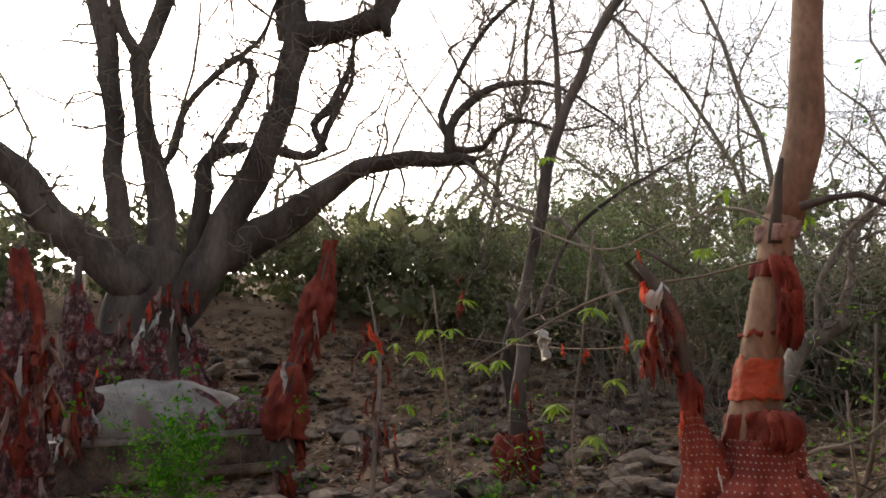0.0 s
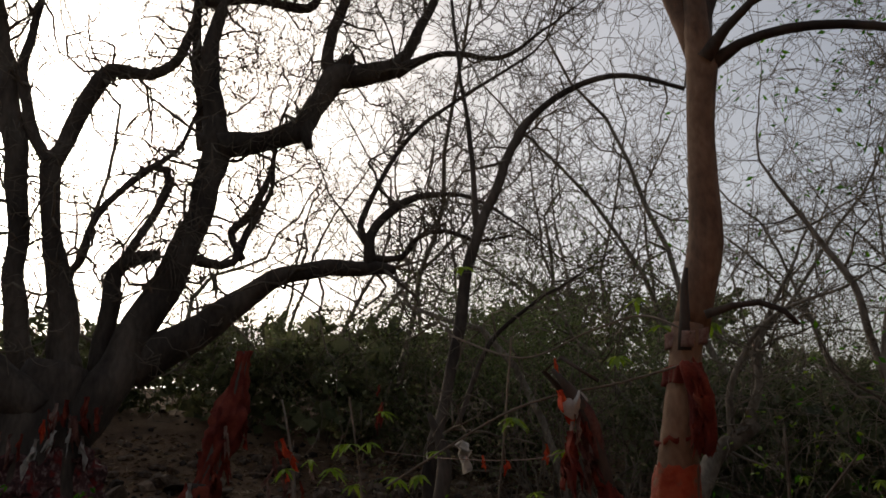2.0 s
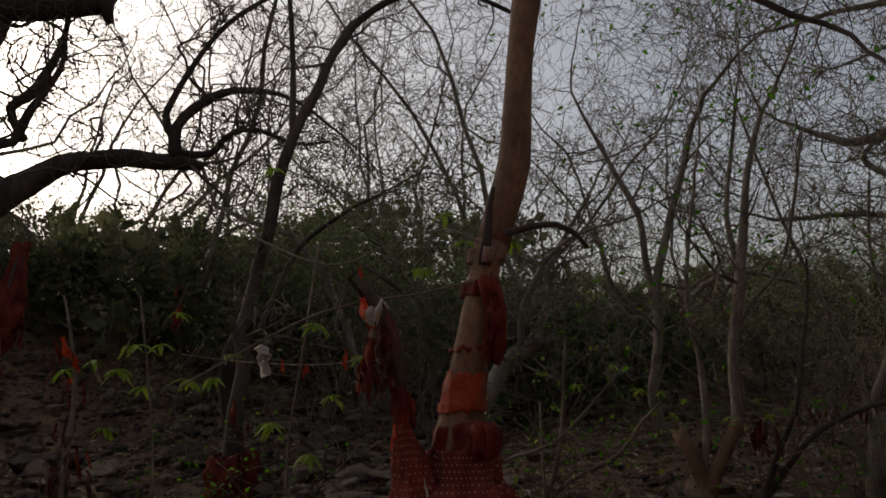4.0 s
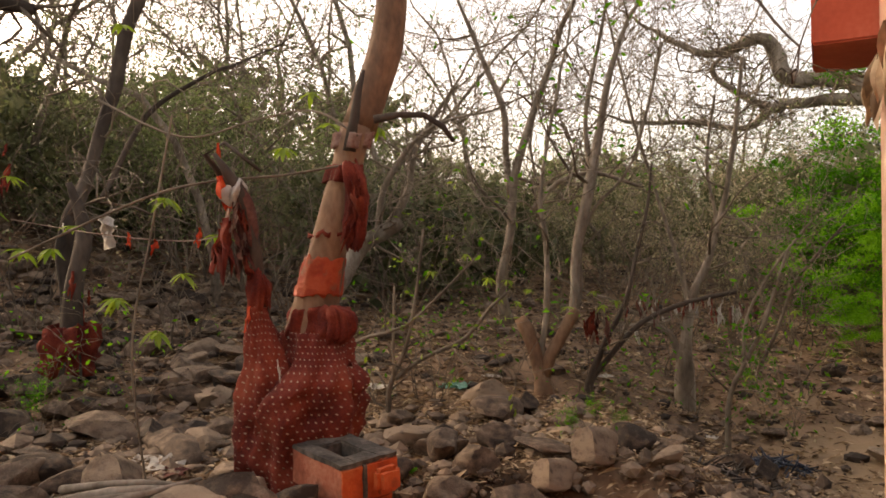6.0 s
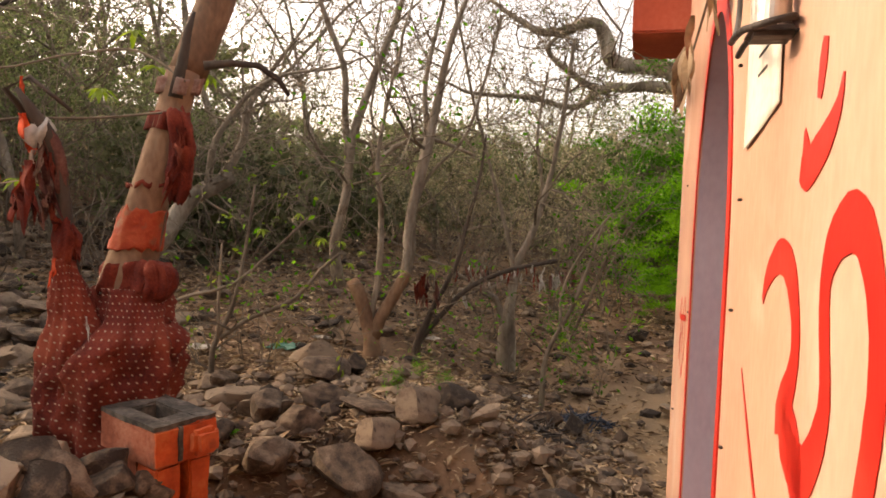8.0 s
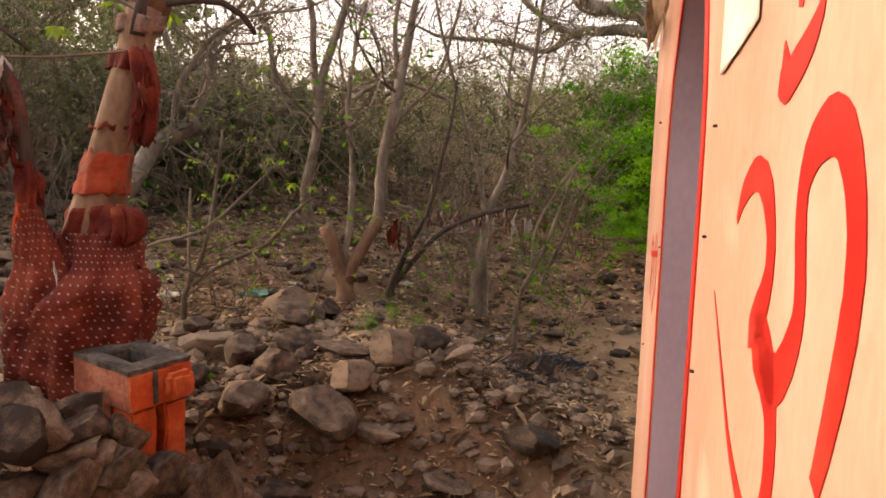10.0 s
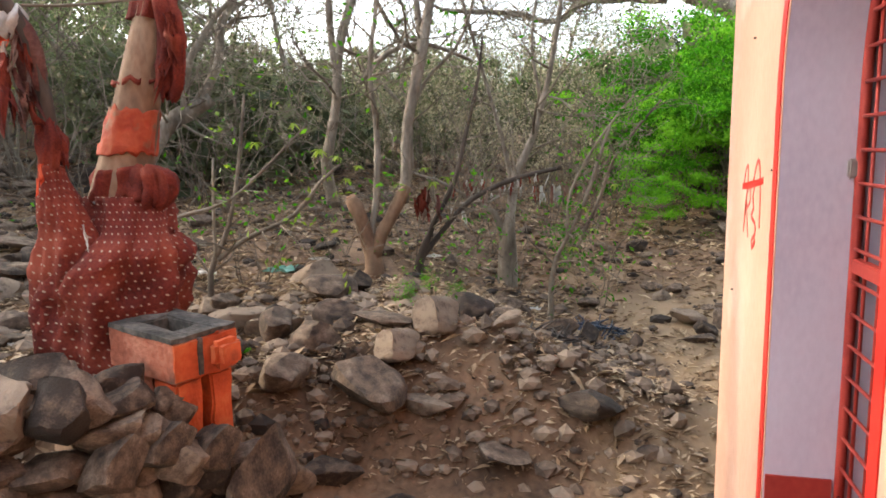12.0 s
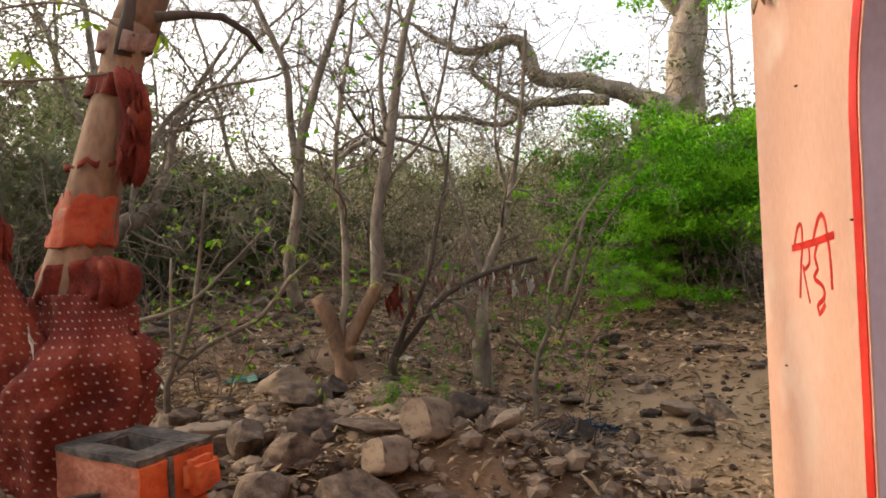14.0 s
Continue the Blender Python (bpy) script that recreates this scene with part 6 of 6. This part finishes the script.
def build_block():
    m = Matrix.Translation((-0.505, 2.63, 0.195)) @ pose(0, 0, 0, 2, 2, -46) @ Matrix.Diagonal((0.88, 0.68, 0.88, 1))
    t = thing("lamp_block", "hollow orange-painted brick lamp box with a sooty top", "lamp box", at=(-0.53, 2.63, 0.38))
    hole = (-0.095, -0.075, 0.09, 0.07)
    for x0, y0, x1, y1 in ((-0.18, -0.165, 0.18, hole[1]), (-0.18, hole[3], 0.18, 0.165), (-0.18, hole[1], hole[0], hole[3]), (hole[2], hole[1], 0.18, hole[3])):
        under(part("side", rough(box(x0, y0, 0.56, x1, y1, 0.7, m), 0.006, 22, 3), FRESH_ORANGE if x0 > 0 else ORANGE_BRICK), t)
        under(part("rim", rough(box(x0 - 0.001, y0 - 0.001, 0.699, x1 + 0.001, y1 + 0.001, 0.716, m), 0.006, 26, 3), SOOT_AND_SHADE, label="sooty grey cement rim"), t)
    # shade inside the hole, put in as a dark floor and four dark liners
    under(part("shade_floor", box(hole[0] - 0.01, hole[1] - 0.01, 0.57, hole[2] + 0.01, hole[3] + 0.01, 0.63, m), SOOT_AND_SHADE), t)
    for x0, y0, x1, y1 in ((hole[0] - 0.002, hole[1] - 0.002, hole[2] + 0.002, hole[1] + 0.01), (hole[0] - 0.002, hole[3] - 0.01, hole[2] + 0.002, hole[3] + 0.002), (hole[0] - 0.002, hole[1] + 0.01, hole[0] + 0.01, hole[3] - 0.01), (hole[2] - 0.01, hole[1] + 0.01, hole[2] + 0.002, hole[3] - 0.01)):
        under(part("shade_lining", box(x0, y0, 0.6, x1, y1, 0.709, m), SOOT_AND_SHADE), t)
    under(part("plinth", rough(box(-0.165, -0.145, 0.2, 0.05, 0.14, 0.562, m, 0.01), 0.008, 18), ORANGE_BRICK), t)
    under(part("foot", rough(box(0.052, -0.155, 0.2, 0.175, -0.02, 0.562, m, 0.01), 0.008, 18), FRESH_ORANGE), t)
    under(part("foot", rough(box(0.06, 0.03, 0.2, 0.175, 0.145, 0.562, m, 0.01), 0.008, 18), FRESH_ORANGE), t)
    under(part("end_face", rough(box(0.181, -0.165, 0.57, 0.19, 0.165, 0.695, m), 0.004, 24), FRESH_ORANGE), t)
    under(part("lip", rough(box(0.188, 0.0, 0.585, 0.25, 0.14, 0.685, m, 0.02), 0.01, 24), FRESH_ORANGE), t)
    # crack as a dark raised strip, the shade of its depth in the colour
    under(part("crack", rough(box(0.185, -0.05, 0.575, 0.198, -0.028, 0.7, m), 0.004, 30, 2), SOOT_AND_SHADE, label="crack with its shade painted dark"), t)
    # dark box between the feet stands in for the shade in the opening
    under(part("niche", box(0.05, -0.022, 0.2, 0.1, 0.034, 0.5, m, 0.004), SOOT_AND_SHADE), t)


ORANGE_BRICK = material("orange_painted_brick", [(0.2, 0.055, 0.03), (0.33, 0.105, 0.06), (0.43, 0.18, 0.115)], 7, 0.85, 0.7, 60, spots=((0.1, 0.05, 0.035), 8, 0.58))
FRESH_ORANGE = material("fresh_orange_paint", [(0.336, 0.048, 0.0144), (0.48, 0.08, 0.0224), (0.544, 0.136, 0.048)], 9, 0.7, 0.5, 60, spots=((0.2, 0.045, 0.02), 10, 0.62))
# soot on the rim; also the painted shade of hole, crack and niche
SOOT_AND_SHADE = material("soot_and_shade_cement", [(0.015, 0.013, 0.012), (0.07, 0.06, 0.05), (0.17, 0.14, 0.115)], 12, 0.9, 0.5, 60)
build_block()


# ---- leaves near by ----
def sprig(p, count=6, size=0.1, mat=None):
    """A spray of slender green leaves on a short twig."""
    r = sprig.rng
    t = thing("leaf_sprig", "spray of slender yellow-green leaves on a thin twig", "leaves", "leaf sprays", at=p)
    v, f, tips = [], [], []
    sprout(r, (0.05, 0.02, 0.12), (-0.3, -0.1, -0.8), 0.17, 0.003, 0, v, f, tips)
    part("twig", (v, f), TWIG, t)
    for k in range(count):
        a = 6.28 * k / count + r.normal(0, 0.3)
        d = unit(np.array((math.cos(a), math.sin(a), r.uniform(-0.7, 0.15))))
        s = unit(np.cross(d, (0, 0, 1)))
        L = size * r.uniform(0.7, 1.2)
        lv, lf = [], []
        for j in range(6):
            u = j / 5
            c = d * L * u + np.array((0, 0, -0.35 * L * u * u)) + np.array((0, 0, -0.03))
            h = L * 0.16 * math.sin(math.pi * min(0.97, 0.08 + 0.92 * u)) + 0.0005
            for sg, lift in ((-1, 0.35), (0, 0), (1, 0.35)):
                lv.append(tuple(c + s * h * sg + np.array((0, 0, h * lift))))
        for j in range(5):
            b = 3 * j
            lf += [(b, b + 1, b + 4, b + 3), (b + 1, b + 2, b + 5, b + 4)]
        part("leaf", (lv, lf), mat or LEAF_LIME, t)
    return t


sprig.rng = np.random.default_rng(90)
for p in ((-1.35, 3.08, 1.77), (-1.82, 2.84, 1.56), (-1.53, 3.0, 1.36), (-1.39, 3.07, 1.22), (-1.98, 2.73, 1.72), (-0.86, 3.2, 2.0), (-0.75, 3.22, 2.24), (-1.5, 3.02, 2.5), (-0.84, 3.08, 1.98), (-0.64, 3.1, 2.08), (-0.44, 3.14, 2.07), (-1.1, 3.0, 1.62), (-2.1, 2.75, 1.62), (-1.65, 2.9, 1.66), (-2.31, 3.11, 1.75), (-2.2, 3.19, 1.75), (-2.35, 3.08, 1.64), (-2.21, 3.06, 1.55), (-2.73, 3.16, 1.66), (-2.5, 3.09, 1.69), (-1.99, 3.08, 1.57), (-1.84, 3.06, 1.57), (-2.13, 3.23, 1.9), (-2.4, 3.05, 1.37), (-1.48, 2.92, 1.36), (-1.3, 2.89, 1.23), (-1.35, 3.09, 1.78), (-1.25, 3.02, 1.46)):
    sprig(p, 6, 0.072)
for p in ((0.16, 4.93, 1.34), (0.22, 4.9, 1.2), (0.3, 4.92, 1.28), (0.55, 4.9, 1.16), (0.78, 4.92, 1.17), (0.86, 4.9, 1.2), (0.72, 4.9, 1.26), (0.1, 4.95, 1.22), (-0.1, 4.3, 1.52), (-0.3, 4.3, 1.42), (0.03, 4.28, 1.38), (1.72, 4.7, 1.0), (1.78, 4.68, 0.86), (1.9, 4.64, 1.15), (1.66, 4.72, 0.74)):
    tagged(sprig(p, 9, 0.048, LEAF_LIME), "spray of small fresh green leaves on a thin twig", "leaves", "leaf sprays")
# thin stems that carry them
for pts in ([(-1.45, 3.1, 0.5), (-1.5, 3.08, 1.1), (-1.42, 3.1, 1.6), (-1.3, 3.05, 2.1)], [(-2.0, 2.8, 0.4), (-1.95, 2.78, 1.2), (-2.0, 2.76, 1.9)], [(-0.5, 2.95, 1.98), (-0.7, 3.05, 2.1), (-0.95, 3.1, 2.08), (-1.3, 3.15, 2.02), (-1.7, 3.2, 2.2)], [(-0.52, 2.96, 1.87), (-0.8, 2.9, 1.82), (-1.05, 2.8, 1.79), (-1.3, 2.75, 1.72), (-1.85, 2.8, 1.5)]):
    cable("thin_branch", pts, 0.005, TWIG, "thin bare branch with a few green leaves", "branch", 6, "thin branches")

# ---- green shrubs ----
green = bush("green_bush", 81, "bright fresh green leafy bush on the bank", "bush", "green bushes", LEAF_GREEN, 2.5, 1.5, 7, 0.07, 13000, 1, False, 0.42, 0.15, 480, 0.42)
scatter([green], [(4.1, 7.85, 0.6), (4.65, 7.5, 0.8), (5.2, 7.3, 0.9), (4.5, 8.7, 0.75), (3.45, 6.9, 0.26), (5.6, 8.8, 0.9)])
ever = bush("evergreen_shrub", 83, "tall rounded dull green evergreen shrub", "bush", "evergreens", LEAF_OLIVE, 3.4, 1.9, 12, 0.07, 6000, 2, False, 0.25, 0.13, 90)
scatter([ever], [(-3.75, 9.6, 0.78), (-5.8, 12.5, 0.9), (-2.6, 10.8, 0.7), (-4.8, 10.6, 0.6), (-1.9, 11.6, 0.7), (0.4, 14.5, 0.6), (1.9, 14.0, 0.5), (3.2, 13.6, 0.55), (-0.8, 14.6, 0.6), (4.4, 14.6, 0.6), (6.0, 13.6, 0.75), (2.6, 12.4, 0.42), (0.9, 12.6, 0.4)])
airy = bush("airy_tree", 87, "thin-stemmed tree with an airy olive-green crown", "tree", "airy trees", LEAF_OLIVE, 4.4, 1.25, 6, 0.07, 3000, 2, False, 0.5, 0.13, 70)
scatter([airy], [(-2.75, 8.6, 0.86), (-3.5, 8.9, 0.72)])
fern = bush("green_seedling", 85, "small bright green feathery seedling", "plant", "seedlings", LEAF_GREEN, 0.9, 0.35, 9, 0.05, 900, 1, False)
scatter([fern], [(-4.38, 3.12, 0.95), (-4.5, 3.2, 0.75), (-4.3, 3.0, 0.6), (-2.6, 4.2, 0.3), (0.45, 3.9, 0.17), (0.75, 4.1, 0.15), (0.6, 4.3, 0.14), (-1.2, 4.6, 0.35), (2.2, 6.2, 0.5)])


# ---- small clutter ----
def pile(name, p, wide, tall, mat, label, category, seed, bits=60, long=0.09):
    """A low heap of short stalks and scraps."""
    rng = np.random.default_rng(seed)
    v, f = [], []
    for _ in range(bits):
        a, r = rng.uniform(0, 6.28), wide * math.sqrt(rng.random())
        c = np.array((p[0] + math.cos(a) * r, p[1] + math.sin(a) * r, 0))
        c[2] = height(c[0], c[1]) + tall * (1 - r / wide) * rng.random() + 0.008
        d = unit(np.array((rng.normal(), rng.normal(), rng.normal(0, 0.3)))) * long * rng.uniform(0.4, 1)
        tube([c - d, c, c + d + (0, 0, 0.01)], [0.004, 0.006, 0.003], 4, v, f)
    return tagged(part(name, (v, f), mat), label, category, kind="stuff")


pile("ash_heap", (1.75, 4.55), 0.2, 0.1, BLUE_PLASTIC, "dark crumpled blue-black scraps on the path", "rubbish", 301, 90)
pile("straw_heap", (1.3, 3.9), 0.22, 0.06, DARK_IRON, "dark half-burnt stalks on the ground", "rubbish", 302, 80, 0.12)
pile("twig_heap", (-1.55, 2.55), 0.3, 0.12, TWIG, "heap of dry sticks on the raised bed", "sticks", 303, 50, 0.3)


def stick(pts, r):
    line = smooth_line([(*q, r) for q in pts], 0.08)
    v, f = [], []
    tube(line[:, :3], line[:, 3] * np.linspace(1, 0.5, len(line)), 7, v, f, 0.2, pts[0][0])
    return tagged(part("stick", (v, f), BARK_PALE), "dry grey stick lying on the stones", "stick", "loose sticks")


for pts, r in (([(-1.5, 1.95, 0.68), (-1.2, 2.2, 0.74), (-0.98, 2.5, 0.74)], 0.022), ([(-1.6, 2.2, 0.66), (-1.3, 2.4, 0.7), (-0.95, 2.6, 0.68)], 0.02), ([(-1.7, 2.5, 0.6), (-1.35, 2.6, 0.66), (-0.98, 2.68, 0.64)], 0.03),
               ([(-1.4, 2.05, 0.7), (-1.25, 2.3, 0.72), (-1.15, 2.6, 0.68)], 0.012), ([(-1.62, 2.75, 0.62), (-1.3, 2.72, 0.66), (-1.0, 2.76, 0.62)], 0.018)):
    stick(pts, r)


def scrap(p, size, mat, label):
    """A crumpled bit of plastic or paper on the ground."""
    rng = np.random.default_rng(int(abs(p[0] * 100) + abs(p[1] * 10)))
    bm = bmesh.new()
    bmesh.ops.create_grid(bm, x_segments=6, y_segments=6, size=size / 2)
    for v in bm.verts:
        v.co += Vector(rng.normal(0, size * 0.09, 3))
        v.co.z = abs(v.co.z) + 0.02
    bmesh.ops.transform(bm, matrix=pose(p[0], p[1], height(p[0], p[1]), 0, 0, rng.uniform(0, 360)), verts=bm.verts)
    return tagged(part("plastic_scrap", bm, mat), label, "rubbish", "litter scraps")


TEAL = material("teal_plastic", [(0.05, 0.16, 0.13), (0.1, 0.26, 0.21), (0.2, 0.36, 0.3)], 9, 0.4, 0.2, 60, through_light=0.3)
for p, sz, m, lab in (((-1.42, 3.3), 0.12, CLOTH_FADED, "pinkish crumpled wrapper on the soil"), ((-1.55, 3.15), 0.1, CLOTH_WHITE, "white crumpled plastic scrap on the soil"), ((-1.62, 3.5), 0.13, CLOTH_WHITE, "white crumpled plastic scrap on the soil"), ((-1.36, 3.12), 0.09, CLOTH_WHITE, "white crumpled plastic scrap on the soil"), ((-1.8, 3.45), 0.12, CLOTH_WHITE, "white crumpled plastic scrap on the soil"), ((-0.2, 5.1), 0.2, TEAL, "crumpled teal plastic bag on the soil"), ((0.05, 5.3), 0.12, CLOTH_WHITE, "white crumpled plastic scrap on the soil"), ((-1.5, 3.4), 0.16, CLOTH_WHITE, "white crumpled plastic scrap on the soil"),
                      ((-1.75, 3.2), 0.14, CLOTH_FADED, "pinkish crumpled wrapper on the soil"), ((-0.36, 3.4), 0.08, LEAF_GREEN, "green bottle scrap between the stones"), ((-1.3, 3.7), 0.13, CLOTH_WHITE, "white crumpled plastic scrap on the soil"),
                      ((0.9, 5.6), 0.1, CLOTH_WHITE, "white crumpled plastic scrap on the soil"), ((-0.7, 4.9), 0.16, CLOTH_WHITE, "white crumpled plastic scrap on the soil"), ((1.5, 5.0), 0.07, CLOTH_WHITE, "white crumpled plastic scrap on the soil")):
    scrap(p, sz, m, lab)


# low seedlings with green leaves among the stones
low = bush("low_shrub", 91, "low twiggy shrub with a few green leaves", "shrub", "low shrubs", LEAF_GREEN, 0.8, 0.45, 6, 0.05, 90, 2, False)
scatter([low], [(0.55, 3.75, 0.55), (-0.35, 4.75, 1.0), (0.15, 5.2, 0.9), (0.75, 5.5, 1.0), (1.5, 5.6, 1.0), (2.05, 5.2, 0.9), (-1.15, 4.4, 0.9), (2.5, 6.1, 1.2), (-2.2, 4.6, 0.9), (-3.3, 4.6, 0.8), (-2.4, 3.9, 0.6)])
thickets = bush("dead_shrub", 93, "thin leafless grey shrub", "shrub", "dead shrubs", LEAF_DRY, 1.5, 0.8, 8, 0.04, 60, 2, False)
scatter([thickets], [(1.6, 6.6, 0.8), (2.5, 7.2, 0.9), (-1.6, 5.9, 1.0), (-2.6, 6.3, 1.1), (3.1, 7.4, 0.9), (-0.9, 8.0, 1.2), (1.7, 8.2, 1.2), (-3.9, 6.0, 0.9)])


# nails and chips in the wall
for k, (sx, z) in enumerate(((-0.72, 1.74), (0.05, 1.3), (0.33, 1.62), (-0.76, 1.4), (-0.79, 1.55), (0.5, 0.95), (-0.73, 1.2))):
    tagged(part("nail", box(sx - 0.004, 0.0, z - 0.002, sx + 0.004, 0.006, z + 0.002, WALL, 0.001), DARK_IRON), "small rusty nail in the limewashed wall", "nail", "wall nails")
